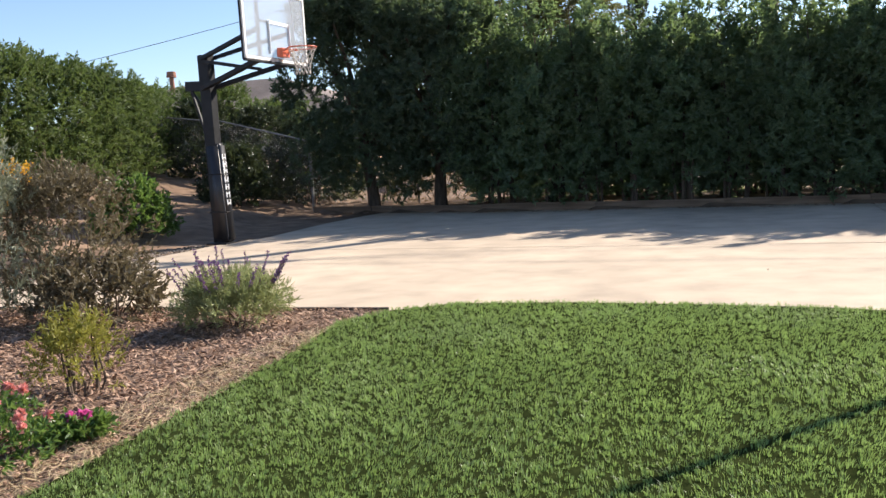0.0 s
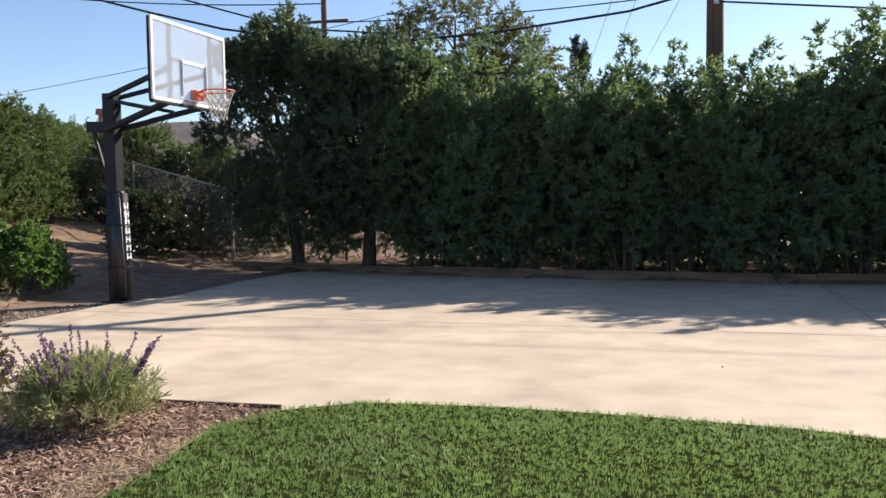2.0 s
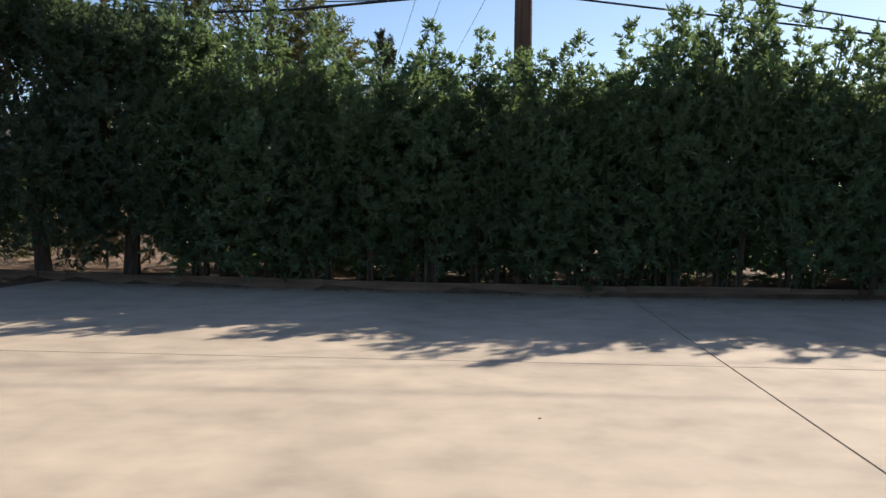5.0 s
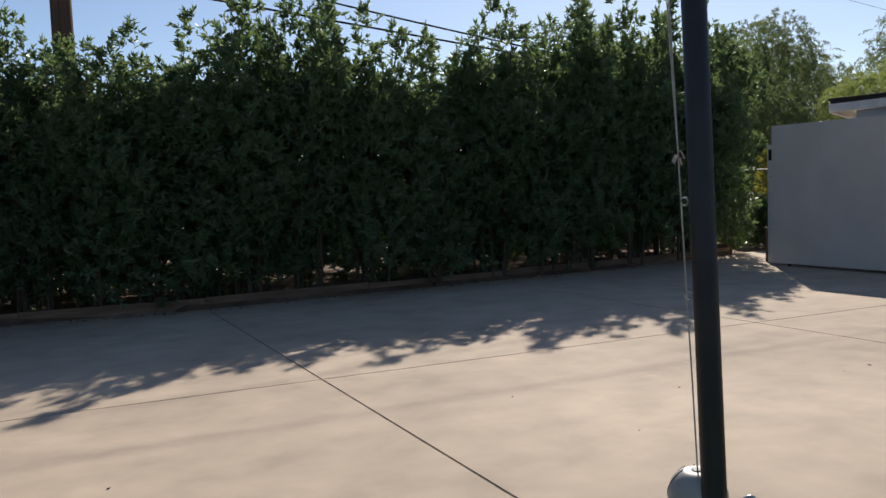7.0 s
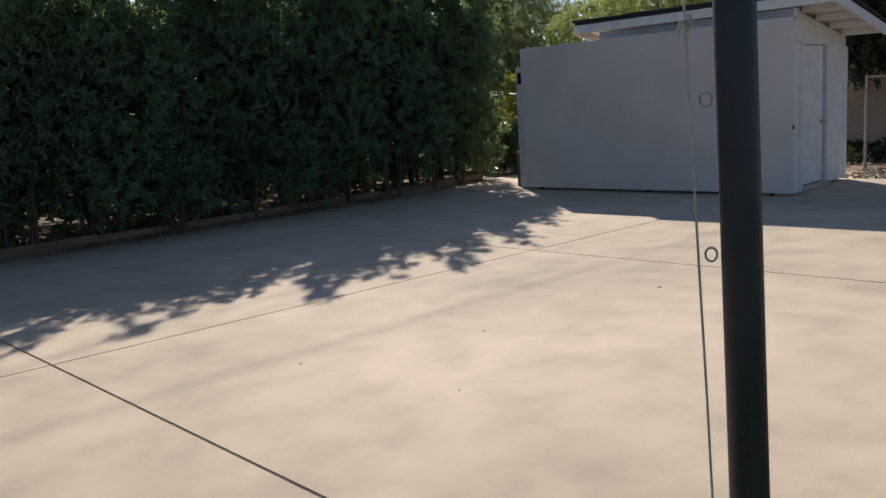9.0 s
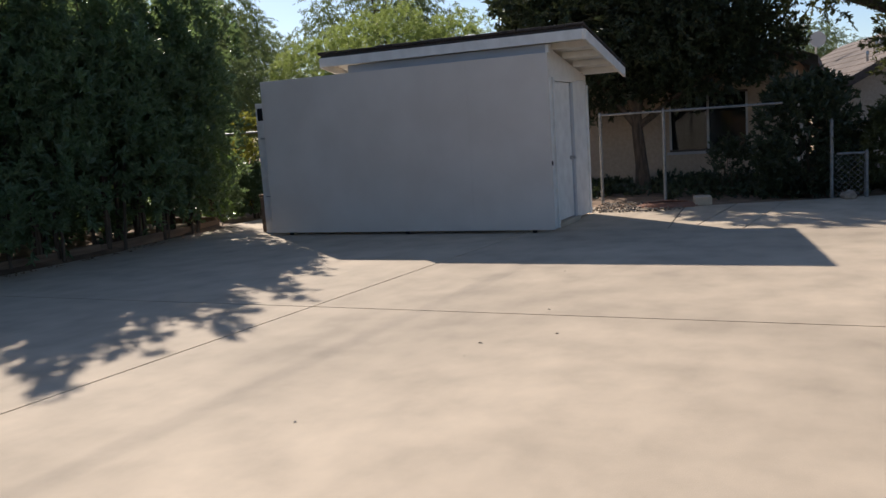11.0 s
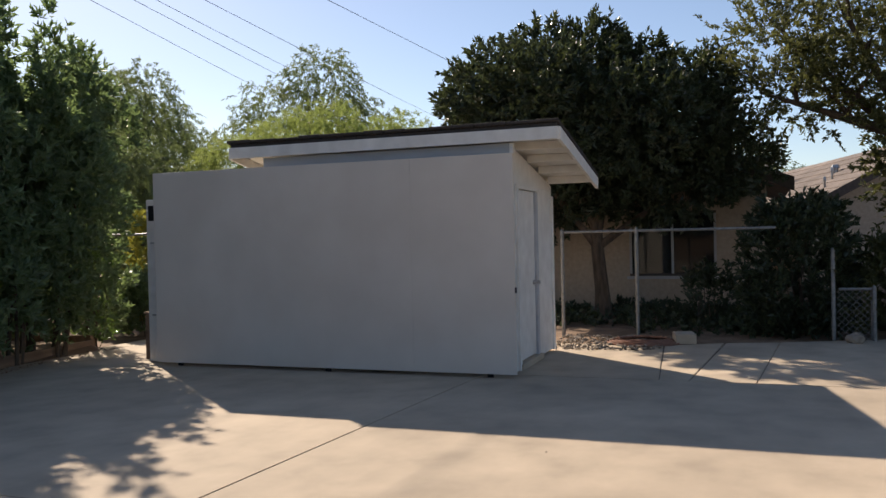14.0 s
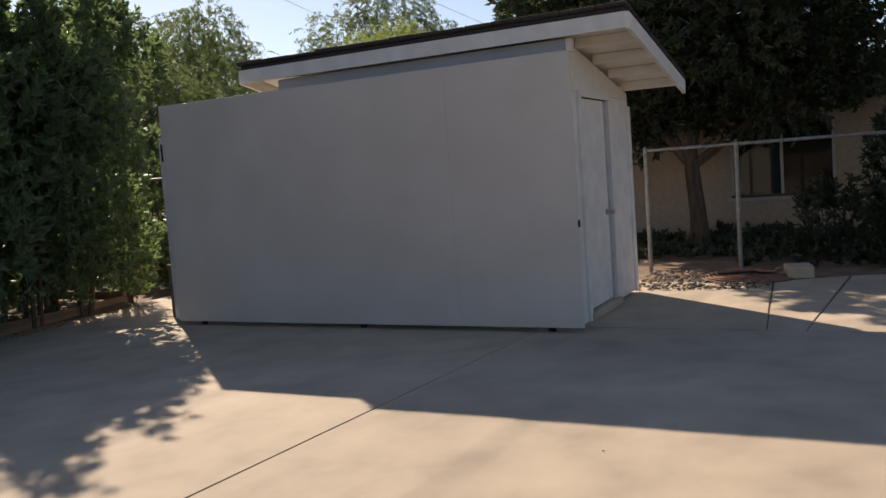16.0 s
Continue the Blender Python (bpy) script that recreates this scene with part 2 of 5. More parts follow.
def glass_material(name, tint, rough, mix):
    m = bpy.data.materials.new(name)
    m.use_nodes = True
    n, L = m.node_tree.nodes, m.node_tree.links
    p = n["Principled BSDF"]
    p.inputs["Base Color"].default_value = (*tint, 1)
    p.inputs["Specular IOR Level"].default_value = 0.3
    p.inputs["Roughness"].default_value = rough
    t = n.new("ShaderNodeBsdfTransparent")
    t.inputs["Color"].default_value = (0.93, 0.95, 0.96, 1)
    mx = n.new("ShaderNodeMixShader")
    mx.inputs[0].default_value = mix
    L.new(t.outputs[0], mx.inputs[1])
    L.new(p.outputs[0], mx.inputs[2])
    L.new(mx.outputs[0], n["Material Output"].inputs["Surface"])
    return m


ACRYLIC = glass_material("acrylic", (0.60, 0.63, 0.66), 0.12, 0.36)
WINDOW_GLASS = glass_material("window_glass", (0.02, 0.024, 0.024), 0.04, 0.85)


# ---- building helpers ----
def finish(name, bm, mat, smooth=False):
    me = bpy.data.meshes.new(name)
    bmesh.ops.recalc_face_normals(bm, faces=bm.faces)
    bm.to_mesh(me)
    bm.free()
    me.materials.append(mat)
    if smooth:
        me.polygons.foreach_set("use_smooth", [True] * len(me.polygons))
    return me


def thing(name, place=(0, 0, 0), turn=0.0, label="", category="", group="", kind=""):
    ob = new(name)
    ob.empty_display_size = 0.1
    ob.matrix_basis = pose(*place, 0, 0, turn)
    return tagged(ob, label, category, group, kind)


def part(name, bm, mat, parent=None, label="", smooth=False, m=None):
    ob = new(name, finish(name, bm, mat, smooth))
    if parent is not None:
        ob.parent = parent
    if m is not None:
        ob.matrix_basis = m
    return tagged(ob, label)


def box(x0, x1, y0, y1, z0, z1, bevel=0.004, bm=None):
    """A box with worn, bevelled edges."""
    b = bmesh.new()
    bmesh.ops.create_cube(b, size=1)
    bmesh.ops.scale(b, vec=(x1 - x0, y1 - y0, z1 - z0), verts=b.verts)
    bmesh.ops.translate(b, vec=((x0 + x1) / 2, (y0 + y1) / 2, (z0 + z1) / 2), verts=b.verts)
    if bevel:
        bmesh.ops.bevel(b, geom=b.edges[:], offset=min(bevel, (x1 - x0) / 3, (y1 - y0) / 3, (z1 - z0) / 3), segments=2, affect="EDGES", profile=0.6)
    if bm is None:
        return b
    me = bpy.data.meshes.new("tmp")
    b.to_mesh(me)
    b.free()
    bm.from_mesh(me)
    bpy.data.meshes.remove(me)
    return bm


def tube(points, radii, sides=10, bm=None, cap=True):
    """A tube through points, as thick at each as radii says."""
    bm = bm or bmesh.new()
    pts = [Vector(p) for p in points]
    if not hasattr(radii, "__len__"):
        radii = [radii] * len(pts)
    rings = []
    for i, (p, r) in enumerate(zip(pts, radii)):
        d = (pts[min(i + 1, len(pts) - 1)] - pts[max(i - 1, 0)]).normalized()
        a = d.cross(Vector((0, 0, 1)) if abs(d.z) < 0.95 else Vector((1, 0, 0))).normalized()
        b = d.cross(a)
        rings.append([bm.verts.new(p + (a * math.cos(k * math.tau / sides) + b * math.sin(k * math.tau / sides)) * r) for k in range(sides)])
    for u, v in zip(rings, rings[1:]):
        for k in range(sides):
            bm.faces.new((u[k], u[(k + 1) % sides], v[(k + 1) % sides], v[k]))
    if cap:
        bm.faces.new(rings[0][::-1])
        bm.faces.new(rings[-1])
    return bm


def prism(outline, z0, z1, bevel=0.0):
    """An upright slab over an outline of (x, y)."""
    bm = bmesh.new()
    lo = [bm.verts.new((x, y, z0)) for x, y in outline]
    hi = [bm.verts.new((x, y, z1)) for x, y in outline]
    bm.faces.new(lo[::-1])
    top = bm.faces.new(hi)
    for i in range(len(lo)):
        j = (i + 1) % len(lo)
        bm.faces.new((lo[i], lo[j], hi[j], hi[i]))
    if bevel:
        bmesh.ops.bevel(bm, geom=list(top.edges), offset=bevel, segments=2, affect="EDGES")
    return bm


def mesh_from_arrays(name, verts, faces, mat, smooth=False):
    """A mesh from numpy arrays of corners and of equal-sided faces."""
    me = bpy.data.meshes.new(name)
    k = faces.shape[1]
    me.vertices.add(len(verts))
    me.vertices.foreach_set("co", verts.astype(np.float32).ravel())
    me.loops.add(faces.size)
    me.loops.foreach_set("vertex_index", faces.astype(np.int32).ravel())
    me.polygons.add(len(faces))
    me.polygons.foreach_set("loop_start", np.arange(0, faces.size, k, dtype=np.int32))
    me.polygons.foreach_set("use_smooth", np.full(len(faces), smooth))
    me.update(calc_edges=True)
    me.materials.append(mat)
    return me


def unit(v):
    return v / np.maximum(np.linalg.norm(v, axis=-1, keepdims=True), 1e-9)


def leaves_mesh(name, at, way, length, width, mat, rng, fold=0.25):
    """Leaves: at are their feet, way the directions in which they point; each is a folded pair of triangles."""
    n = len(at)
    way = unit(way)
    side = unit(np.cross(way, rng.normal(size=(n, 3))))
    up = np.cross(side, way)
    ln = (length * rng.uniform(0.7, 1.3, (n, 1)))
    wd = (width * rng.uniform(0.7, 1.25, (n, 1)))
    mid = at + way * ln * 0.45
    tip = at + way * ln - up * ln * fold * 0.4
    v = np.stack([at, mid + side * wd * 0.5 + up * wd * fold, tip, mid - side * wd * 0.5 + up * wd * fold], axis=1).reshape(-1, 3)
    i = np.arange(n)[:, None] * 4
    f = np.concatenate([i + np.array([[0, 1, 2]]), i + np.array([[0, 2, 3]])], axis=1).reshape(-1, 3)
    return mesh_from_arrays(name, v, f, mat)


def sprigs(at, way, span, count, rng, spread=0.9, droop=0.0):
    """Feet and directions of leaves set along twigs."""
    n = len(at)
    way = unit(way)
    k = rng.uniform(0.1, 1.0, (n, count, 1))
    foot = at[:, None, :] + way[:, None, :] * span * k * rng.uniform(0.7, 1.3, (n, 1, 1))
    foot[:, :, 2] -= droop * span * k[:, :, 0] ** 2
    out = way[:, None, :] * 0.75 + rng.normal(size=(n, count, 3)) * spread * 0.6
    out[:, :, 2] -= droop * 1.2
    return foot.reshape(-1, 3), out.reshape(-1, 3)


# ---- ground ----
KERB = [(-9.3, 19.35), (-4.8, 18.05), (2.4, 17.1), (10.0, 17.1), (13.1, 17.45)]


def kerb_y(x):
    return float(np.interp(x, [k[0] for k in KERB], [k[1] for k in KERB]))


def ground_z(x, y):
    """Height of the bare ground: a bank rises west of the court."""
    s = max(0.0, -8.45 - x - max(0, y - 16) * 0.12)
    e = max(0.0, s - 0.9)
    z = 0.05 * min(s, 1.0) + (0.235 * e - 0.006 * e * e if e < 9 else 1.63)
    z = z - 0.03
    if s > 0.4:
        z += 0.16 * noise.noise((x * 0.55, y * 0.55, 3.1)) * min(1, s - 0.4) + 0.05 * noise.noise((x * 1.9, y * 1.9, 0.4))
    if x > -9.3 and y > kerb_y(x) + 0.05 and x < 13.2:
        z = max(z, 0.10)
    return z


def axis(lo, hi, step, far):
    a = list(np.arange(lo, hi + step / 2, step))
    out, d = [], step
    x = hi
    while x < far:
        d *= 1.5
        x += d
        out.append(x)
    pre, x, d = [], lo, step
    while x > -far:
        d *= 1.5
        x -= d
        pre.append(x)
    return np.array(pre[::-1] + a + out)


def build_ground():
    xs, ys = axis(-20, 22, 0.3, 700), axis(-2, 26, 0.3, 700)
    v = np.array([(x, y, ground_z(x, y)) for y in ys for x in xs])
    nx = len(xs)
    f = np.array([(j * nx + i, j * nx + i + 1, (j + 1) * nx + i + 1, (j + 1) * nx + i) for j in range(len(ys) - 1) for i in range(nx - 1)])
    ob = new("ground", mesh_from_arrays("ground", v, f, DIRT, True))
    tagged(ob, "bare brown dirt ground rising to a bank beside the court", "ground", kind="structure")


build_ground()

pavement = thing("pavement", label="pale sand-coloured broom-finished concrete court in jointed slabs", category="pavement", kind="structure")
G = 0.0035


def joint_y(x):
    return 11.83 - 0.063 * x


def joint_x(y):
    return 2.33 + (y - 15.2) * 0.032


slabs = [
    # west of the first long joint, north and south of the cross joint
    [(-7.62, 14.0), (-7.6, 16.5), (-7.4, 18.0), (-7.2, 18.72), (-4.8, 18.1), (joint_x(17.5) - G, 17.45), (joint_x(11.7) - G, joint_y(2.2) + G), (-8.06, joint_y(-8.06) + G), (-8.0, 13.3)],
    [(-8.06, joint_y(-8.06) - G), (joint_x(11.7) - G, joint_y(2.2) - G), (joint_x(5) - G, 5.0), (-2.5, 5.0), (-2.5, 7.73), (-8.5, 7.75), (-8.26, 10.9)],
    [(joint_x(17.5) + G, 17.45), (7.08 - G, 17.47), (7.08 - G, joint_y(7.1) + G), (joint_x(11.7) + G, joint_y(2.2) + G)],
    [(joint_x(11.7) + G, joint_y(2.2) - G), (7.08 - G, joint_y(7.1) - G), (7.03 - G, -4.0), (joint_x(-4) + G, -4.0)],
    [(7.08 + G, 17.47), (15.2, 17.5), (15.2, joint_y(15.2) + G), (7.08 + G, joint_y(7.1) + G)],
    [(7.08 + G, joint_y(7.1) - G), (12.2 - G, joint_y(12.2) - G), (12.2 - G, -4.0), (7.03 + G, -4.0)],
    [(12.2 + G, joint_y(12.2) - G), (15.0, joint_y(12.2) - G), (15.0, 9.4), (12.2 + G, 9.16 + G)],
    [(12.2 + G, 9.16 - G), (15.0, 9.38), (15.4, 8.62 + G), (12.2 + G, 8.86 + G)],
    [(12.2 + G, 8.86 - G), (15.4, 8.60), (15.6, 7.9 + G), (12.2 + G, 8.2 + G)],
    [(12.2 + G, 8.2 - G), (15.6, 7.9 - G), (16.6, 5.5), (16.9, -4.0), (12.2 + G, -4.0)],
]
for outline in slabs:
    part("slab", prism(outline, -0.12, 0.0, 0.006), CONCRETE, pavement)
part("joint_filler", prism([(-2, 5.5), (14.9, 5.5), (14.9, 17.3), (-7, 17.3), (-7, 8.0), (-2, 8.0)], -0.02, -0.009), JOINT_FILL, pavement, "dark dirt lying in the joints")

# lawn and planting bed
LAWN = [(-3.0, -4.0), (-2.98, 3.6), (-3.02, 6.2), (-3.1, 7.1), (-2.85, 7.62), (-2.35, 7.95), (-1.4, 7.97), (-0.3, 7.88), (0.6, 7.76), (1.4, 7.52), (2.4, 7.16),
        (3.4, 6.7), (4.6, 6.0), (5.6, 4.6), (6.0, 2.0), (6.0, -4.0)]


def inside(outline, x, y):
    """Which of the points lie within the outline."""
    hit = np.zeros(len(x), bool)
    for (x0, y0), (x1, y1) in zip(outline, outline[1:] + outline[:1]):
        if y0 != y1:
            hit ^= ((y0 > y) != (y1 > y)) & (x < (x1 - x0) * (y - y0) / (y1 - y0) + x0)
    return hit


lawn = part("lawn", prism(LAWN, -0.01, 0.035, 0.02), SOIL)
tagged(lawn, "mown green lawn turf with a rounded edge against concrete", "lawn", kind="structure")


def grass(x0, x1, y0, y1, tufts, blades, seed, spread=0.013, wide=1.0):
    """Blades in small tufts that lean with a slowly changing lie; some tufts stand higher than others."""
    rng = np.random.default_rng(seed)
    x, y = rng.uniform(x0, x1, tufts), rng.uniform(y0, y1, tufts)
    keep = inside([(p * 1.004, q + (0.03 if q > 5 else 0)) for p, q in LAWN], x, y)
    x, y = x[keep], y[keep]
    lie = np.array([(noise.noise((p * 1.1, q * 1.1, 0)), noise.noise((p * 1.1, q * 1.1, 7)), noise.noise((p * 5, q * 5, 3)), noise.noise((p * 15, q * 15, 9))) for p, q in zip(x, y)])
    n = len(x) * blades
    x, y, lie = np.repeat(x, blades), np.repeat(y, blades), np.repeat(lie, blades, axis=0)
    ang = rng.uniform(0, math.tau, n)
    away = np.stack([np.cos(ang), np.sin(ang), np.zeros(n)], 1)
    h = rng.uniform(0.012, 0.034, n) * (1 + 0.35 * lie[:, 2] + 0.7 * lie[:, 3])
    foot = np.stack([x, y, np.full(n, 0.03)], 1) + away * rng.uniform(0, spread, (n, 1))
    lean = away * rng.uniform(0.1, 0.75, (n, 1)) + np.stack([lie[:, 0] * 0.6 + 0.1, lie[:, 1] * 0.6, np.zeros(n)], 1)
    turn = ang + rng.uniform(-0.8, 0.8, n)
    side = np.stack([-np.sin(turn), np.cos(turn), np.zeros(n)], 1) * rng.uniform(0.0010, 0.0019, (n, 1)) * wide
    upv = np.array([0, 0, 1.0])
    mid = foot + upv * h[:, None] * 0.62 + lean * h[:, None] * 0.28
    tip = foot + upv * h[:, None] * 0.95 + lean * h[:, None] * 0.85
    v = np.stack([foot - side, foot + side, mid + side, mid - side, tip], 1).reshape(-1, 3)
    i = np.arange(n)[:, None] * 5
    f = np.concatenate([i + np.array([[0, 1, 2]]), i + np.array([[0, 2, 3]]), i + np.array([[3, 2, 4]])], 1).reshape(-1, 3)
    return mesh_from_arrays("grass", v, f, GRASS)


turf = new("grass", grass(-3.2, 4.6, 3.0, 8.1, 66000, 5, 4))
turf_side = new("grass", grass(4.6, 6.1, 3.0, 8.1, 2600, 5, 5, 0.035, 3.2))
tagged(turf_side, "short green grass blades at the lawn's far side", "grass", kind="stuff")
turf_back = new("grass", grass(-3.2, 6.1, -4.0, 3.0, 15000, 5, 6, 0.035, 3.2))
tagged(turf_back, "short green grass blades on the rest of the lawn", "grass", kind="stuff")
tagged(turf, "dense short green grass blades on the lawn", "grass", kind="stuff")

# ---- plants ----
def crown(name, height, radius, foot_z, count, leaves, leaf_len, leaf_wid, mat, seed, flat=1.0, top_spikes=26, spike=0.5, twig=0.32, profile=None, droop=0.0, up=0.75, lump=0.28):
    """Foliage of an upright shrub: twigs with leaves all through its outer shell, lumps and gaps, spiky leaders on top."""
    rng = np.random.default_rng(seed)
    profile = profile or (lambda k: 0.78 + 0.30 * math.sin(math.pi * min(1, k * 1.05)) - 0.62 * max(0, k - 0.66) / 0.34)
    at, way = [], []
    while len(at) < count:
        k = rng.uniform(0, 1)
        a = rng.uniform(0, math.tau)
        bump = noise.noise((math.cos(a) * 1.6 + seed, math.sin(a) * 1.6, k * height * 1.1)) + 0.5 * noise.noise((math.cos(a) * 4 + seed, math.sin(a) * 4, k * height * 2.6))
        r = radius * profile(k) * (1 + lump * bump) * rng.uniform(0.12, 1.0) ** 0.45
        z = foot_z + (height - foot_z) * k
        at.append((math.cos(a) * r, math.sin(a) * r * flat, z))
        way.append((math.cos(a) * (1 - k * 0.55), math.sin(a) * (1 - k * 0.55), up + rng.normal() * 0.35))
    for _ in range(top_spikes):
        a, r = rng.uniform(0, math.tau), radius * 0.75 * rng.uniform(0, 1) ** 0.6
        base = Vector((math.cos(a) * r, math.sin(a) * r * flat, height * (0.97 - 0.14 * (r / radius) ** 2) - 0.15))
        tall = spike * rng.uniform(0.4, 1.2)
        for s in range(7):
            at.append(tuple(base + Vector((rng.normal() * 0.03, rng.normal() * 0.03, tall * s / 7))))
            way.append((rng.normal() * (0.6 - 0.07 * s), rng.normal() * (0.6 - 0.07 * s), 0.9))
    at, way = np.array(at), np.array(way)
    foot, out = sprigs(at, way + rng.normal(size=way.shape) * 0.25, twig, leaves, rng, droop=droop)
    return leaves_mesh(name, foot, out, leaf_len, leaf_wid, mat, rng)


def stems(height, radius, count, seed, thick=0.035, foot=0.05):
    """Several thin stems that fan out from the foot."""
    rng = random.Random(seed)
    bm = bmesh.new()
    for i in range(count):
        a, r = rng.uniform(0, math.tau), foot * rng.uniform(0.2, 1)
        b, q = a + rng.uniform(-0.6, 0.6), radius * rng.uniform(0.2, 0.7)
        p0 = Vector((math.cos(a) * r, math.sin(a) * r, -0.12))
        p3 = Vector((math.cos(b) * q, math.sin(b) * q, height * rng.uniform(0.6, 0.92)))
        mid = p0.lerp(p3, 0.45) + Vector((rng.uniform(-0.1, 0.1), rng.uniform(-0.1, 0.1), 0.15 * height * 0.2))
        t = thick * rng.uniform(0.6, 1.2)
        tube([p0, p0.lerp(mid, 0.5) + Vector((0.02, -0.02, 0)), mid, p3], [t, t * 0.85, t * 0.65, t * 0.2], 6, bm)
    return bm


def shrub(name, label, category, place, mesh, stem_bm, stem_mat, group="", turn=0.0):
    ob = thing(name, place, turn, label, category, group)
    c = new("crown", mesh)
    c.parent = ob
    part("trunk", stem_bm, stem_mat, ob)
    return ob


def canopy(name, blobs, leaves, length, width, mat, seed, twig=0.4, droop=0.0, up=0.4):
    """Foliage of a lumpy crown: blobs of (centre, radii, twigs), denser towards their skins, with gaps between them."""
    rng = np.random.default_rng(seed)
    at, way = [], []
    for c, r, n in blobs:
        d = unit(rng.normal(size=(n, 3)))
        lumps = np.array([1 + 0.28 * noise.noise((v[0] * 2.2 + seed, v[1] * 2.2, v[2] * 2.2)) + 0.16 * noise.noise((v[0] * 6 + seed, v[1] * 6, v[2] * 6)) for v in d])
        p = d * lumps[:, None] * rng.uniform(0.2, 1.0, (n, 1)) ** 0.4
        at.append(np.array(c) + p * np.array(r))
        w = d * 0.9 + rng.normal(size=(n, 3)) * 0.4
        w[:, 2] += up
        way.append(w)
    foot, out = sprigs(np.concatenate(at), np.concatenate(way), twig, leaves, rng, droop=droop)
    return leaves_mesh(name, foot, out, length, width, mat, rng)


def hedge_blobs(height, radius, foot, seed, clumps=30, per=58, spires=6, share=0.70):
    """Plumes all round an upright shrub that narrows upward, and feathery spires of unequal height above them."""
    rng = random.Random(seed)
    out = []
    body = height * share
    for k in range(clumps):
        f = (k + rng.random()) / clumps
        a = k * 2.4 + rng.uniform(-0.6, 0.6)
        r = radius * (0.8 + 0.16 * math.sin(math.pi * f) - 0.42 * max(0, f - 0.5) / 0.5) * rng.uniform(0.6, 1.2)
        s = rng.uniform(0.22, 0.44)
        out.append(((math.cos(a) * r, math.sin(a) * r, foot + 0.3 + (body - foot - 0.4) * f), (s, s, s * 1.4), int(per * (s / 0.4) ** 2)))
    for k in range(spires):
        a, r = k * 2.4 + rng.uniform(-0.4, 0.4), 0.0 if k == 0 else radius * rng.uniform(0.35, 0.85)
        top = height if k == 0 else height * rng.uniform(0.76, 0.95)
        z0 = body - 0.5
        lean = Vector((math.cos(a) * 0.1, math.sin(a) * 0.1, 0))
        n = 5
        for j in range(n):
            f = j / (n - 1)
            c = Vector((math.cos(a) * r, math.sin(a) * r, z0 + (top - 0.12 - z0) * f)) + lean * f
            w = (0.31 - 0.22 * f) * rng.uniform(0.75, 1.2)
            side = rng.uniform(0, math.tau)
            c += Vector((math.cos(side), math.sin(side), 0)) * 0.12 * (1 - f)
            out.append((tuple(c), (w, w, 0.17), int(34 - 22 * f)))
    out.append(((0, 0, body * 0.5), (radius * 0.4, radius * 0.4, body * 0.48), 150))
    return out


hedge_kinds = []
for i in range(4):
    mesh = canopy("crown", hedge_blobs(4.3, 0.98, 0.3, 31 + i), 13, 0.105, 0.041, HEDGE_LEAF, 11 + i * 7, 0.17, up=0.6)
    ob = shrub("hedge_shrub", "tall dark green evergreen hedge shrub behind a timber edging", "shrub", (0, 0, 0), mesh, stems(4.2, 0.9, 7, i, 0.035, 0.3), BARK, "tall boundary hedge")
    hedge_kinds.append(ob)
HEDGE = [(-4.5, 4.5), (-3.4, 4.5), (-2.5, 4.35), (-1.6, 3.9), (-0.6, 4.15), (0.2, 4.05), (1.0, 3.75), (1.6, 3.9), (2.45, 4.15), (3.2, 4.3), (4.05, 4.9), (5.1, 4.35), (6.1, 4.0), (7.3, 4.7),
         (8.2, 4.15), (9.25, 4.95), (10.3, 4.95), (11.35, 5.05), (12.15, 4.3)]
rnd = random.Random(5)
for i, (x, h) in enumerate(HEDGE):
    s = (1.5 + (h - 1.5) * 0.96) / 4.3
    w = rnd.uniform(0.92, 1.1)
    m = pose(x, kerb_y(x) + 0.35 - 0.2 * min(1, max(0, (x - 2) / 3)) + rnd.uniform(-0.08, 0.12), 0.1, 0, 0, rnd.uniform(0, 360)) @ Matrix.Diagonal((w, w, s, 1))
    if i < 4:
        hedge_kinds[i].matrix_basis = m
    else:
        o = copy_thing(hedge_kinds[rnd.randrange(4)], Matrix.Identity(4))
        o.matrix_basis = m

# Unseen second row, added to block sunlit ground behind the hedge.
back_mesh = crown("crown", 4.3, 1.15, 0.1, 430, 16, 0.16, 0.065, HEDGE_LEAF, 57)
back = shrub("hedge_shrub", "added dark green shrub closing the hedge from behind", "shrub", (0, 0, 0), back_mesh, stems(4.0, 0.9, 4, 9, 0.035, 0.25), BARK, "hedge back row")
for i in range(14):
    x = -4.6 + i * 1.3
    s = float(np.interp(x, [q[0] for q in HEDGE], [q[1] for q in HEDGE])) / 4.75 * rnd.uniform(0.70, 0.80)
    m = pose(x, kerb_y(x) + 1.9 + rnd.uniform(-0.15, 0.15), 0.1, 0, 0, rnd.uniform(0, 360)) @ Matrix.Diagonal((1.05, 1.05, s, 1))
    o = back if i == 0 else copy_thing(back, Matrix.Identity(4))
    o.matrix_basis = m

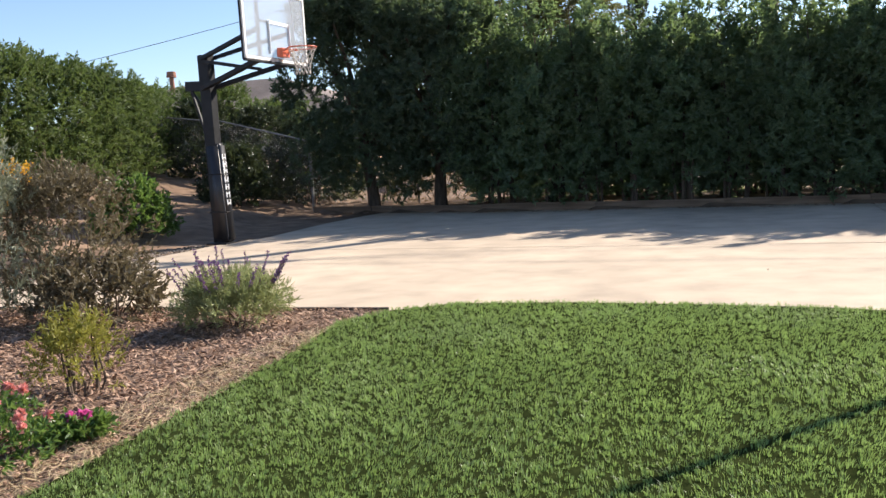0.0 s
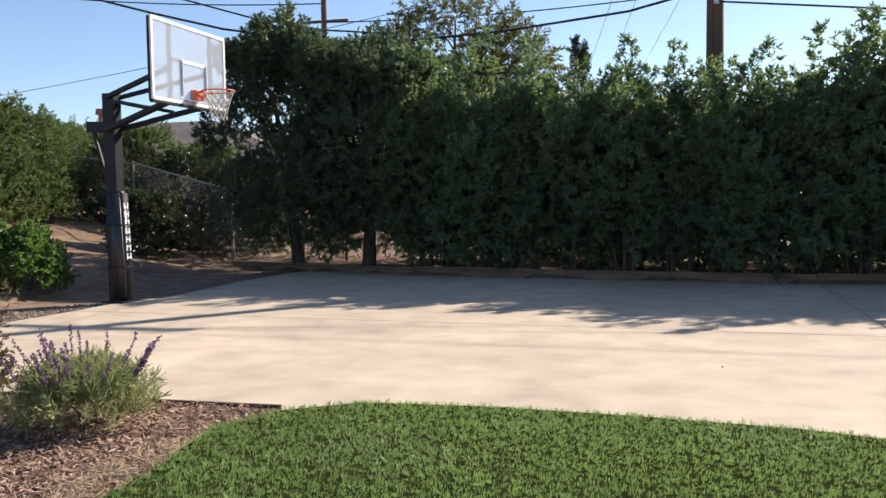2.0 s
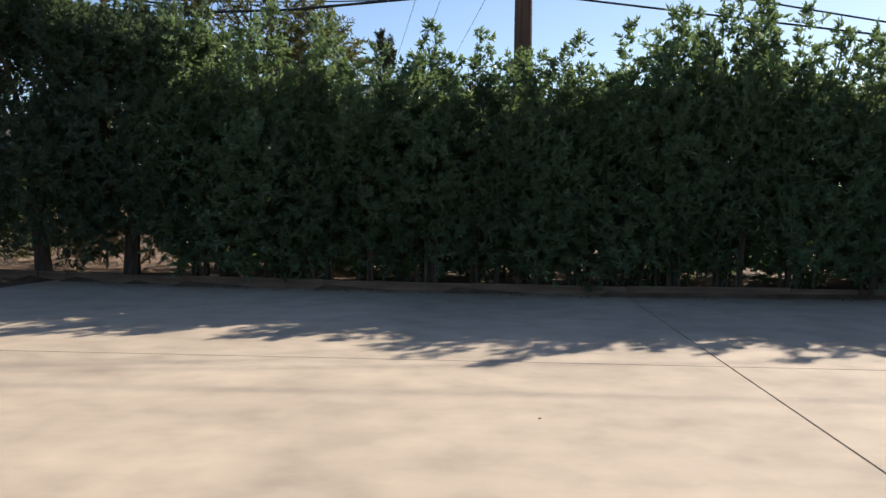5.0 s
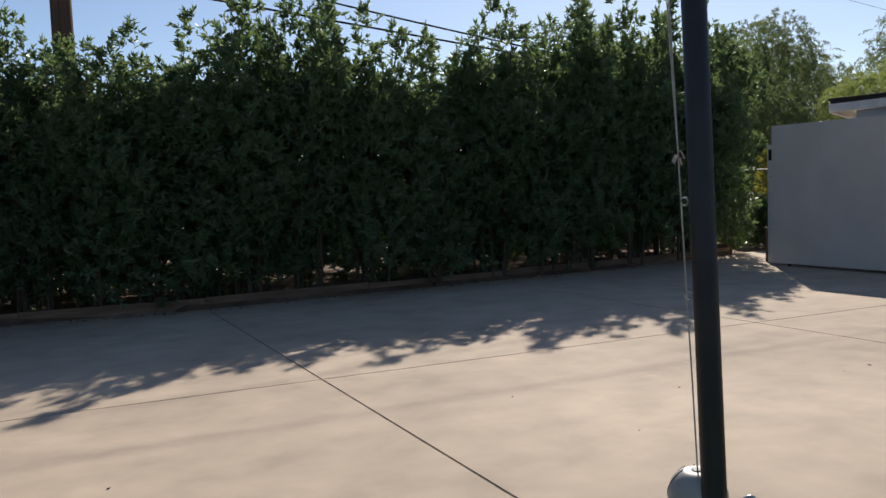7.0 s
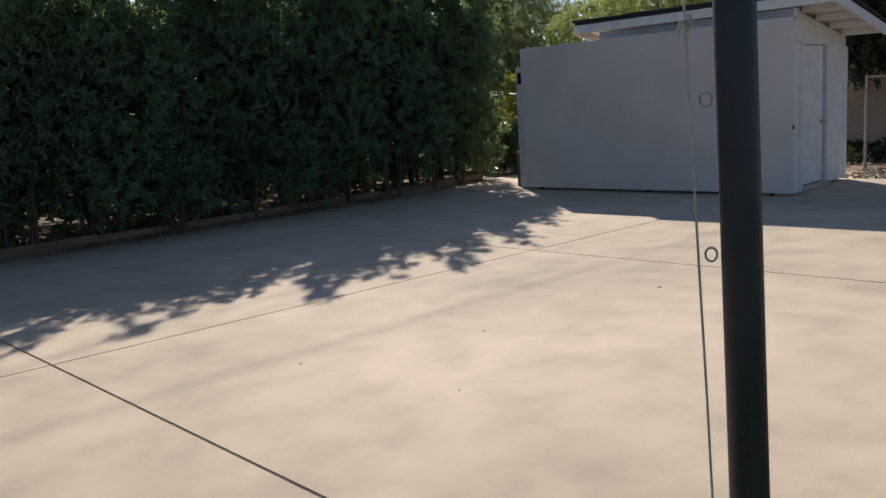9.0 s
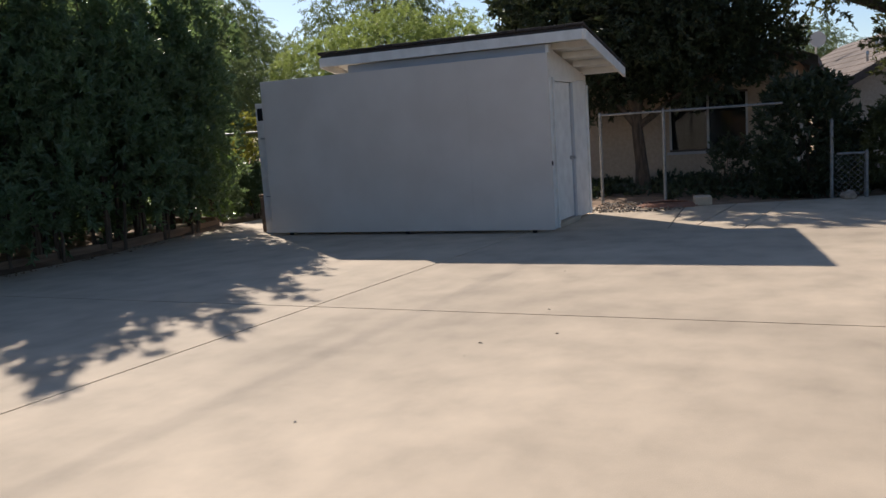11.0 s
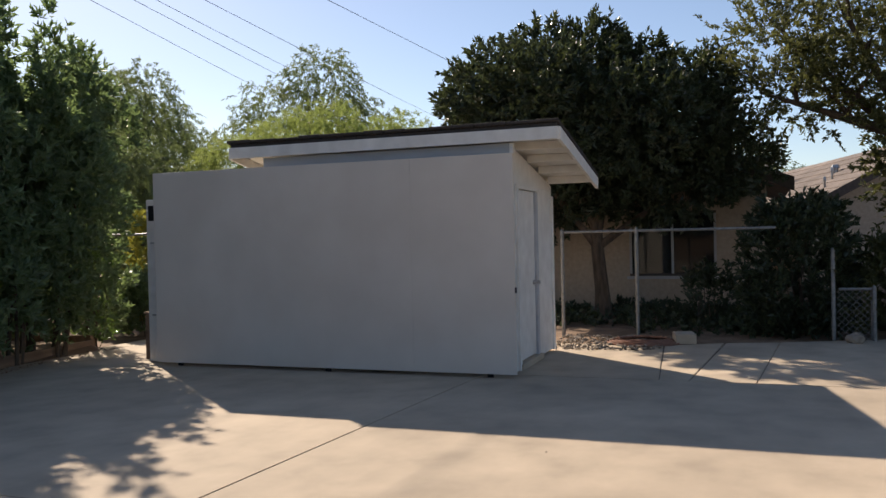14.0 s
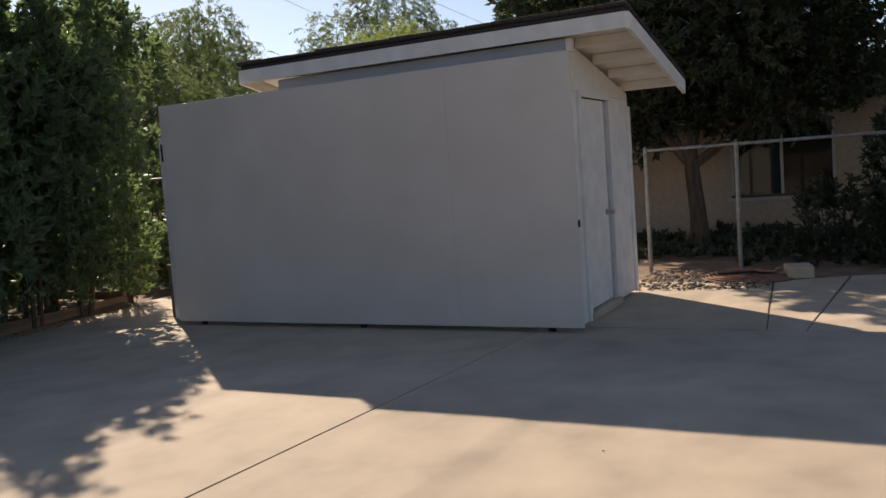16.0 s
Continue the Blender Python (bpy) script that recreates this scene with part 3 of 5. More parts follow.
# the two trees at the hedge's end stand on bare trunks
def hedge_tree(x, y, h, r, lean, seed, foot):
    mesh = canopy("crown", [((x - 0.2 * lean, y, z * (h - foot) / h + foot), s, int(n * 1.15)) for (x, y, z), s, n in hedge_blobs(h, r, 0.0, seed, 66, 58, 14, 0.88)], 16, 0.10, 0.039, BACKLIT_HEDGE_LEAF, seed, 0.22, up=0.5)
    bm = tube([(0, 0, -0.15), (-0.05 * lean, 0, 0.5), (-0.22 * lean, 0.05, 1.3), (-0.1, 0, h * 0.6)], [0.16, 0.13, 0.11, 0.04], 9)
    for a in range(7):
        q = Vector((math.cos(a * 0.9) * r * 0.75, math.sin(a * 0.9) * r * 0.75, h * (0.5 + 0.05 * a)))
        tube([(-0.15 * lean, 0, 1.0 + 0.2 * a), Vector((-0.15 * lean, 0, 1.3 + 0.2 * a)).lerp(q, 0.5), q], [0.07, 0.05, 0.015], 6, bm)
    shrub("hedge_tree", "dense dark evergreen tree, backlit shade in its leaf colour, on a bare leaning trunk", "tree", (x, y, ground_z(x, y)), mesh, bm, BARK, "tall boundary hedge")


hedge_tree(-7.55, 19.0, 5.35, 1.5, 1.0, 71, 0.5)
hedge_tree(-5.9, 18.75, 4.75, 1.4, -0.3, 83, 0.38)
slim = thing("hedge_tree", (13.55, 17.95, 0.0), 0, "slim evergreen with feathery tufts above thin bare stems", "tree", "tall boundary hedge")
c = new("crown", canopy("crown", [((0.0, 0.0, 3.7), (0.45, 0.45, 0.6), 190), ((0.25, 0.2, 4.2), (0.22, 0.22, 0.5), 70), ((-0.25, -0.1, 4.15), (0.22, 0.22, 0.45), 70), ((-0.3, 0.3, 3.5), (0.3, 0.3, 0.4), 70),
                                  ((0.35, -0.3, 3.4), (0.32, 0.32, 0.4), 80), ((0.0, 0.2, 2.9), (0.2, 0.2, 0.3), 30)], 15, 0.098, 0.038, HEDGE_LEAF, 95, 0.18, up=0.6))
c.parent = slim
part("trunk", stems(4.0, 0.35, 4, 12, 0.03, 0.1), BARK, slim)

# Low foliage added unseen behind the hedge to cover sunlit ground in its gaps.
rng = random.Random(44)
under = []
for k in range(70):
    x = rng.uniform(-4.5, 13.5)
    under.append(((x, kerb_y(x) + rng.uniform(2.2, 3.4), 0.35), (0.6, 0.5, rng.uniform(0.3, 0.75)), 34))
weeds = new("undergrowth", canopy("undergrowth", under, 11, 0.1, 0.05, HEDGE_LEAF, 45, 0.2, up=0.5))
tagged(weeds, "added low filler foliage behind the hedge stems", "undergrowth", kind="stuff")

# ---- timber edging along the hedge ----
edging = thing("edging", label="weathered timber edging boards along the hedge foot", category="edging", kind="structure")
for (x0, y0), (x1, y1) in zip(KERB, KERB[1:]):
    n = max(1, round((x1 - x0) / 2.4))
    for i in range(n):
        a, b = Vector((x0, y0)).lerp(Vector((x1, y1)), i / n), Vector((x0, y0)).lerp(Vector((x1, y1)), (i + 1) / n)
        L = (b - a).length
        o = part("board", box(0.004, L - 0.004, 0, 0.05, -0.05, 0.15 + 0.012 * math.sin(i * 2.3 + x0), 0.006), TIMBER, edging)
        o.matrix_basis = pose(a.x, a.y, 0, 0, 0, math.degrees(math.atan2(b.y - a.y, b.x - a.x)))
part("board", box(13.08, 13.14, 17.51, 19.2, -0.05, 0.2, 0.006), TIMBER, edging)

# ---- shed ----
shed = thing("shed", (0, 0, 0), 0, "white wooden shed with a low sloping dark shingle roof", "shed")
X0, X1, Y0, Y1 = 12.26, 14.25, 10.75, 15.5


def roof_z(x):
    return 2.715 - (x - 12.09) * 0.19


part("wall", box(X0, X0 + 0.09, Y0 + 0.09, 13.9, 0.0, roof_z(X0) - 0.11), WHITE_PAINT, shed)
part("wall", box(X1 - 0.09, X1, Y0 + 0.09, 13.9, 0.0, roof_z(X1) - 0.12), WHITE_PAINT, shed)
part("wall", box(X0, X1, 13.9, 13.99, 0.0, roof_z(X1) - 0.12), WHITE_PAINT, shed)
part("lean_to_wall", box(X0 + 0.02, X0 + 0.11, 13.995, Y1, 0.0, 2.12), WHITE_PAINT, shed)
# door side: boards round the opening, cut to the roof's slope
def sloped(x0, x1, y0, y1, z0, drop):
    bm = bmesh.new()
    pts = [(x0, z0), (x1, z0), (x1, roof_z(x1) - drop), (x0, roof_z(x0) - drop)]
    f = [[bm.verts.new((x, y, z)) for x, z in pts] for y in (y0, y1)]
    bm.faces.new(f[0])
    bm.faces.new(f[1][::-1])
    for i in range(4):
        j = (i + 1) % 4
        bm.faces.new((f[0][j], f[0][i], f[1][i], f[1][j]))
    bmesh.ops.bevel(bm, geom=bm.edges[:], offset=0.003, segments=1, affect="EDGES")
    return bm


part("wall_board", box(X0, 12.5, Y0, Y0 + 0.09, 0.0, 2.13), WHITE_PAINT, shed)
part("wall_board", box(13.47, X1, Y0, Y0 + 0.09, 0.03, 2.13), WHITE_PAINT, shed)
part("wall_board", sloped(X0, X1, Y0, Y0 + 0.09, 2.134, 0.1), WHITE_PAINT, shed)
part("corner_trim", box(X1 - 0.07, X1 + 0.02, Y0 - 0.025, Y0 - 0.002, 0.02, 2.06), WHITE_PAINT, shed)
part("door_casing", box(12.46, 12.53, Y0 - 0.03, Y0 - 0.002, 0.0, 2.14), WHITE_PAINT, shed)
part("door_casing", box(12.534, 13.5, Y0 - 0.03, Y0 - 0.002, 2.09, 2.14), WHITE_PAINT, shed)
part("door_jamb", box(13.37, 13.465, Y0 - 0.012, Y0 + 0.085, 0.06, 2.085), GREY_BOARD, shed, "plain grey jamb")
part("threshold", box(12.5, 13.5, Y0 - 0.05, Y0 + 0.10, 0.0, 0.07, 0.01), CONCRETE, shed, "concrete threshold")
door = part("door", box(12.535, 13.36, Y0 + 0.015, Y0 + 0.055, 0.085, 2.085, 0.004), WHITE_PAINT, shed, "plain white flush door, shut")
bm = tube([(13.28, Y0 + 0.02, 0.97), (13.28, Y0 - 0.004, 0.97), (13.28, Y0 - 0.03, 0.97), (13.28, Y0 - 0.045, 0.97), (13.28, Y0 - 0.072, 0.97)], [0.03, 0.03, 0.012, 0.03, 0.02], 14)
part("knob", bm, STEEL, door, "dull metal knob", True)
for z in (0.4, 1.1, 1.85):
    part("hinge", box(12.53, 12.55, Y0 - 0.006, Y0 + 0.016, z, z + 0.09, 0.002), STEEL, door)
part("footing", box(X0 - 0.02, X1 + 0.01, Y0 + 0.1, 13.95, -0.05, 0.045, 0.006), CONCRETE, shed)


# roof
def roof_slab(x0, x1, y0, y1, up, thick):
    bm = bmesh.new()
    q = []
    for x in (x0, x1):
        for y in (y0, y1):
            for z in (roof_z(x) + up, roof_z(x) + up + thick):
                q.append(bm.verts.new((x, y, z)))
    a, b, c, d, e, f, g, h = q
    for face in ((a, b, d, c), (e, g, h, f), (a, e, f, b), (c, d, h, g), (b, f, h, d), (a, c, g, e)):
        bm.faces.new(face)
    bmesh.ops.bevel(bm, geom=bm.edges[:], offset=0.006, segments=1, affect="EDGES")
    return bm


roof = part("roof", roof_slab(12.10, 14.36, 10.17, 14.30, 0.0, 0.045), SHINGLE, shed, "roof deck")
rr = random.Random(8)
for row in range(12):
    x = 12.07 + row * 0.193
    y = 10.14
    while y < 14.32:
        wdt = min(rr.uniform(0.24, 0.36), 14.34 - y)
        if wdt > 0.03:
            part("shingle", roof_slab(x, x + 0.24, y + 0.003, y + wdt - 0.003, 0.047 + rr.uniform(0, 0.006), 0.03 + rr.uniform(0, 0.012)), SHINGLE, roof)
        y += wdt
part("fascia", box(12.07, 12.098, 10.16, 14.31, 2.58, 2.715, 0.003), WHITE_PAINT, shed)
bm = bmesh.new()
pts = [(12.10, 2.715), (14.34, roof_z(14.34)), (14.34, roof_z(14.34) - 0.14), (12.10, 2.575)]
f = [[bm.verts.new((x, y, z)) for x, z in pts] for y in (10.13, 10.166)]
bm.faces.new(f[0])
bm.faces.new(f[1][::-1])
for i in range(4):
    j = (i + 1) % 4
    bm.faces.new((f[0][j], f[0][i], f[1][i], f[1][j]))
part("rake_board", bm, WHITE_PAINT, shed)
bm = bmesh.new()
f = [[bm.verts.new((x, y, z)) for x, z in pts] for y in (14.30, 14.33)]
bm.faces.new(f[0])
bm.faces.new(f[1][::-1])
for i in range(4):
    j = (i + 1) % 4
    bm.faces.new((f[0][j], f[0][i], f[1][i], f[1][j]))
part("rake_board", bm, WHITE_PAINT, shed)
part("soffit", roof_slab(12.1, 14.36, 10.17, 14.29, -0.022, 0.018), WHITE_PAINT, shed)
for x in (12.5, 13.02, 13.54, 14.06):
    part("lookout", roof_slab(x, x + 0.045, 10.17, 10.745, -0.115, 0.09), WHITE_PAINT, shed)
part("rail_board", box(12.16, 12.25, 10.72, 13.87, 2.42, 2.575, 0.004), GREY_BOARD, shed, "grey painted rail board")
part("rail_end", box(12.15, 12.255, 10.675, 10.717, 2.46, 2.572, 0.003), WHITE_PAINT, shed)
bm = tube([(13.0, 12.15, roof_z(13.0) + 0.05), (13.0, 12.15, roof_z(13.0) + 0.27), (13.0, 12.15, roof_z(13.0) + 0.28), (13.0, 12.15, roof_z(13.0) + 0.34), (13.0, 12.15, roof_z(13.0) + 0.37)],
          [0.1, 0.1, 0.21, 0.18, 0.05], 18)
part("vent", bm, WHITE_PAINT, shed, "white roof vent cap", True)

panel = thing("barn_door", (11.93, 13.0, 0), 0, "tall plain white rolling barn door across the shed front", "barn door")
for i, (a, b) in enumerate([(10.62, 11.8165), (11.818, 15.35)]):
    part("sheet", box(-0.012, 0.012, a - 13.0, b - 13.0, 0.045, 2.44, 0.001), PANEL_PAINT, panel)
for a in (10.64, 11.78, 13.0, 14.2, 15.27):
    part("stile", box(0.014, 0.07, a - 13.0, a + 0.07 - 13.0, 0.06, 2.42), WHITE_PAINT, panel)
for z in (0.06, 1.2, 2.35):
    part("batten", box(0.0145, 0.068, -2.2, 2.25, z, z + 0.07), WHITE_PAINT, panel)
part("latch_plate", box(-0.02, 0.03, 10.612 - 13, 10.622 - 13, 0.93, 0.99, 0.002), BLACK_STEEL, panel, "small black latch")
for y in (10.9, 12.9, 15.0):
    part("roller", box(0.03, 0.06, y - 13.0, y - 12.93, 0.0, 0.07, 0.01), BLACK_STEEL, panel)

post = thing("gate_post", (12.27, 15.58, 0), 0, "white painted gate post beside the shed panel", "post")
part("board", box(-0.02, 0.06, -0.06, 0.16, 0.0, 2.13), WHITE_PAINT, post)
part("hasp", box(-0.035, -0.02, 0.02, 0.12, 1.85, 2.05, 0.004), BLACK_STEEL, post, "dark latch box")
for z in (0.6, 1.55):
    part("bolt", box(-0.034, -0.02, 0.0, 0.1, z, z + 0.02, 0.004), STEEL, post)
crate = thing("wood_block", (12.42, 15.85, 0), 0, "short weathered brown wooden post beside the shed", "post")
part("block", box(-0.06, 0.06, -0.07, 0.05, 0.0, 0.6, 0.01), TIMBER, crate)
part("cap", box(-0.075, 0.075, -0.085, 0.065, 0.604, 0.635, 0.008), TIMBER, crate)

# ---- basketball hoop ----
hoop = thing("basketball_hoop", (-7.95, 13.33, 0), -2.5, "black steel basketball hoop with clear board and padded pole", "basketball hoop")
part("pole", box(-0.20, 0.0, -0.09, 0.09, 0.0, 3.10, 0.012), BLACK_STEEL, hoop)
part("base_plate", box(-0.28, 0.12, -0.2, 0.2, 0.0, 0.025, 0.006), BLACK_STEEL, hoop)
bm = bmesh.new()
lo = [(-0.205, -0.11), (0.13, -0.11), (0.13, 0.11), (-0.205, 0.11)]
hi = [(-0.205, -0.105), (0.07, -0.105), (0.07, 0.105), (-0.205, 0.105)]
q0 = [bm.verts.new((x, y, 0.03)) for x, y in lo]
q1 = [bm.verts.new((x, y, 1.66)) for x, y in hi]
bm.faces.new(q0[::-1])
bm.faces.new(q1)
for i in range(4):
    bm.faces.new((q0[i], q0[(i + 1) % 4], q1[(i + 1) % 4], q1[i]))
bmesh.ops.bevel(bm, geom=bm.edges[:], offset=0.035, segments=3, affect="EDGES")
pad = part("pad", bm, PAD_BLACK, hoop, "thick black vinyl pole pad", True)
for z in (0.52, 1.15):
    w = 0.13 - 0.06 * z / 1.66
    part("strap", box(-0.211, w + 0.008, -0.114, 0.114, z, z + 0.02, 0.004), BLACK_STEEL, pad)
# seven white marks down the pad's front
for i in range(7):
    z = 1.44 - i * 0.125
    bm = bmesh.new()
    w = 0.13 - 0.06 * z / 1.66
    face_x = w + 0.004
    box(face_x - 0.006, face_x + 0.004, -0.05, -0.028, z - 0.045, z + 0.045, 0.002, bm)
    box(face_x - 0.006, face_x + 0.004, 0.028, 0.05, z - 0.045, z + 0.045, 0.002, bm)
    box(face_x - 0.006, face_x + 0.0035, -0.027, 0.027, z - 0.008 + 0.02 * (i % 3 - 1), z + 0.012 + 0.02 * (i % 3 - 1), 0.002, bm)
    part("mark", bm, WHITE_MARK, pad, "white block mark")


def bar(a, b, w, d=None, bm=None):
    """A square steel bar from a to b."""
    a, b = Vector(a), Vector(b)
    L = (b - a).length
    c = box(-w / 2, w / 2, -(d or w) / 2, (d or w) / 2, 0, L, 0.005)
    c.transform(Matrix.Translation(a) @ (b - a).to_track_quat("Z", "Y").to_matrix().to_4x4())
    return c


for y in (-0.14, 0.14):
    part("upper_arm", bar((-0.13, y * 0.7, 3.03), (1.22, y * 3.2, 3.36), 0.07, 0.06), BLACK_STEEL, hoop)
    part("lower_arm", bar((-0.13, y * 0.7, 2.56), (1.22, y * 3.2, 2.9), 0.095, 0.07), BLACK_STEEL, hoop)
    part("brace", bar((-0.1, y * 0.7, 3.0), (0.75, y * 2.2, 2.82), 0.06, 0.05), BLACK_STEEL, hoop)
part("crank_arm", bar((-0.5, 0.0, 2.62), (0.0, 0.0, 2.60), 0.14, 0.16), BLACK_STEEL, hoop)
part("counter_spring", bar((-0.47, 0.03, 2.62), (-0.16, 0.03, 1.55), 0.04), BLACK_STEEL, hoop)
part("crank", bar((-0.42, -0.05, 2.6), (-0.22, -0.05, 2.28), 0.035), BLACK_STEEL, hoop)
board = thing("backboard", (1.3, 0.0, 0), 0)
board.parent = hoop
board.matrix_basis = Matrix.Translation((1.30, -0.02, 0))
BY0, BY1, BZ0, BZ1 = -0.99, 0.86, 2.86, 3.95
part("pane", box(-0.006, 0.006, BY0 + 0.03, BY1 - 0.03, BZ0 + 0.03, BZ1 - 0.03, 0.002), ACRYLIC, board, "clear scratched acrylic")
for a, b in (((0, BY0, BZ0 + 0.015), (0, BY1, BZ0 + 0.015)), ((0, BY0, BZ1 - 0.015), (0, BY1, BZ1 - 0.015)), ((0, BY0 + 0.015, BZ0), (0, BY0 + 0.015, BZ1)), ((0, BY1 - 0.015, BZ0), (0, BY1 - 0.015, BZ1))):
    part("edge_frame", bar(a, b, 0.03, 0.05), WHITE_PAINT, board)
part("edge_pad", box(-0.045, -0.012, BY0 - 0.02, BY0 + 0.03, BZ0 - 0.02, BZ1, 0.008), BLACK_STEEL, board)
part("edge_pad", box(-0.03, 0.03, BY0 - 0.02, BY1, BZ0 - 0.045, BZ0 - 0.004, 0.008), BLACK_STEEL, board)
for y in (-0.52, 0.52):
    part("back_bar", box(-0.06, -0.02, y - 0.03, y + 0.03, BZ0, BZ1, 0.004), BLACK_STEEL, board, "dark steel rear bar")
part("back_bar", box(-0.055, -0.022, -0.488, 0.488, 3.44, 3.48, 0.004), BLACK_STEEL, board)
part("back_bar", box(-0.10, -0.062, -0.62, 0.62, 2.88, 2.93, 0.004), BLACK_STEEL, board)
for a, b in (((0.011, -0.305, 2.97), (0.011, -0.305, 3.47)), ((0.011, 0.305, 2.97), (0.011, 0.305, 3.47)), ((0.011, -0.33, 3.45), (0.011, 0.33, 3.45))):
    part("target_line", bar(a, b, 0.008 if a[1] != b[1] else 0.05, 0.05 if a[1] != b[1] else 0.008), WHITE_MARK, board, "white painted target square")
rim = part("rim", bmesh.new(), ORANGE, hoop, "orange painted steel ring")
ring_bm = bmesh.new()
RC = Vector((1.32 + 0.15 + 0.23, -0.02, 3.05))
pts = [RC + Vector((math.cos(k * math.tau / 28) * 0.228, math.sin(k * math.tau / 28) * 0.228, 0)) for k in range(29)]
tube(pts, 0.010, 8, ring_bm)
old = rim.data
rim.data = finish("rim", ring_bm, ORANGE, True)
bpy.data.meshes.remove(old)
part("bracket", box(1.315, 1.42, -0.13, 0.09, 2.93, 3.07, 0.008), ORANGE, rim)
part("bracket", bar((1.38, -0.1, 3.02), (1.55, -0.16, 3.045), 0.03), ORANGE, rim)
part("bracket", bar((1.38, 0.06, 3.02), (1.55, 0.12, 3.045), 0.03), ORANGE, rim)
net_bm = bmesh.new()
for s in (-1, 1):
    for k in range(12):
        line = []
        for j in range(7):
            a = (k + s * j * 0.5) * math.tau / 12
            r = 0.225 - 0.115 * min(1, j / 4.5) ** 0.8 + (0.01 if j == 6 else 0)
            line.append(RC + Vector((math.cos(a) * r, math.sin(a) * r, -0.068 * j)))
        tube(line, 0.0055, 4, net_bm)
part("net", net_bm, CORD, hoop, "white knotted cord net")

# ---- tether ball ----
TP = Vector((1.471, 6.424, 0.0))
tether = thing("tetherball_pole", TP, 0, "black painted steel tetherball pole on the lawn", "tetherball pole")
part("post", tube([(0, 0, -0.02), (0, 0, 0.02), (-0.018, 0.0203, 1.1), (-0.0357, 0.0405, 2.19), (-0.0358, 0.0406, 2.2)], [0.033, 0.033, 0.032, 0.0315, 0.026], 24), TETHER_BLACK, tether, smooth=True)
part("footing", tube([(0, 0, 0.0), (0, 0, 0.05), (0, 0, 0.06)], [0.13, 0.12, 0.06], 20), CONCRETE, tether, "round concrete footing")
OFF = Vector((0.024, 0.058, 0))
for z in (1.30, 1.545, 2.17):
    c = Vector((-0.0163 * z, 0.0185 * z, z)) + Vector((-0.02, 0.042, 0))
    u = Vector((-0.5, 0.87, 0))
    p = [c + u * math.cos(k * math.tau / 14) * 0.009 + Vector((0, 0, math.sin(k * math.tau / 14) * 0.011)) for k in range(15)]
    part("rope_eye", tube(p, 0.0022, 6), STEEL, tether, "small metal eye screw", True)
H = Vector((0.024, -0.03, 0.765))
p = [H + Vector((0.016 * math.cos(k * math.tau / 16) + 0.016, -0.012 * math.cos(k * math.tau / 16) - 0.014, 0.016 * math.sin(k * math.tau / 16) + 0.010 * math.cos(k * math.tau / 16))) for k in range(17)]
cleat = part("snap_hook", tube(p, 0.0052, 8), STEEL, tether, "grey metal snap hook", True)
part("hook_stem", box(H.x - 0.016, H.x + 0.012, H.y - 0.014, H.y + 0.012, 0.69, 0.77, 0.005), STEEL, cleat)
part("hook_swivel", tube([H + Vector((0, 0, -0.005)), H + Vector((0, 0, -0.03)), H + Vector((0.012, -0.01, -0.05))], [0.017, 0.019, 0.012], 10), STEEL, cleat)
ball = thing("tetherball", TP + OFF + Vector((-0.019, 0.033, 0.755)), 0, "worn off-white ball hanging on a thin cord", "ball")
bm = bmesh.new()
bmesh.ops.create_uvsphere(bm, u_segments=32, v_segments=20, radius=0.079)
for v in bm.verts:
    if v.co.z > 0.068:
        v.co.z -= (v.co.z - 0.068) * 1.1
part("shell", bm, BALL, ball, smooth=True)
for a in range(4):
    p = [Vector((math.sin(k) * math.cos(a * 0.8 + 0.25 * math.sin(2 * k)), math.sin(k) * math.sin(a * 0.8 + 0.25 * math.sin(2 * k)), math.cos(k))) * 0.0795 for k in np.linspace(0.5, 2.6, 16)]
    part("seam", tube(p, 0.0011, 5), DARK_TRIM, ball)
part("socket", tube([(0, 0, 0.060), (0, 0, 0.0695), (0, 0, 0.0705)], [0.016, 0.016, 0.012], 14), BLACK_STEEL, ball, "dark recessed socket")
rope = [(0, 0, 0.068), (-0.006, 0.007, 0.3), (-0.012, 0.014, 0.50), (-0.024, 0.027, 0.92), (-0.038, 0.042, 1.42)]
part("cord", tube(rope, 0.0023, 7), CORD, ball, "thin white cord")
part("cord", tube([(-0.024, 0.027, 0.92), (-0.032, 0.034, 1.1), (-0.043, 0.046, 1.42)], 0.002, 6), CORD, ball)
bm = bmesh.new()
for k in range(5):
    a = k * 1.3
    tube([(-0.024, 0.027, 0.90 + 0.005 * k), (-0.024 + 0.007 * math.cos(a), 0.027 + 0.007 * math.sin(a), 0.903 + 0.005 * k), (-0.024 + 0.014 * math.cos(a + 0.5), 0.027 + 0.012 * math.sin(a), 0.885 + 0.004 * k)], 0.0025, 6, bm)
part("knot", bm, CORD, ball)

# ---- utility pole and cables ----
up = thing("utility_pole", (0.99, 20.0, 0), 0, "tall weathered brown timber utility pole behind the hedge", "utility pole")
part("shaft", tube([(0, 0, -0.3), (0.0, 0.05, 3), (0.0, 0.1, 6), (0, 0.15, 9.2)], [0.185, 0.175, 0.16, 0.14], 20), POLE_WOOD, up, smooth=True)
part("crossarm", box(-1.25, 1.35, -0.02, 0.1, 8.2, 8.32, 0.01), POLE_WOOD, up)
for x in (-1.1, -0.45, 0.45, 1.2):
    part("insulator", tube([(x, 0.04, 8.32), (x, 0.04, 8.36), (x, 0.04, 8.40), (x, 0.04, 8.46)], [0.02, 0.05, 0.03, 0.04], 10), PANEL_PAINT, up)
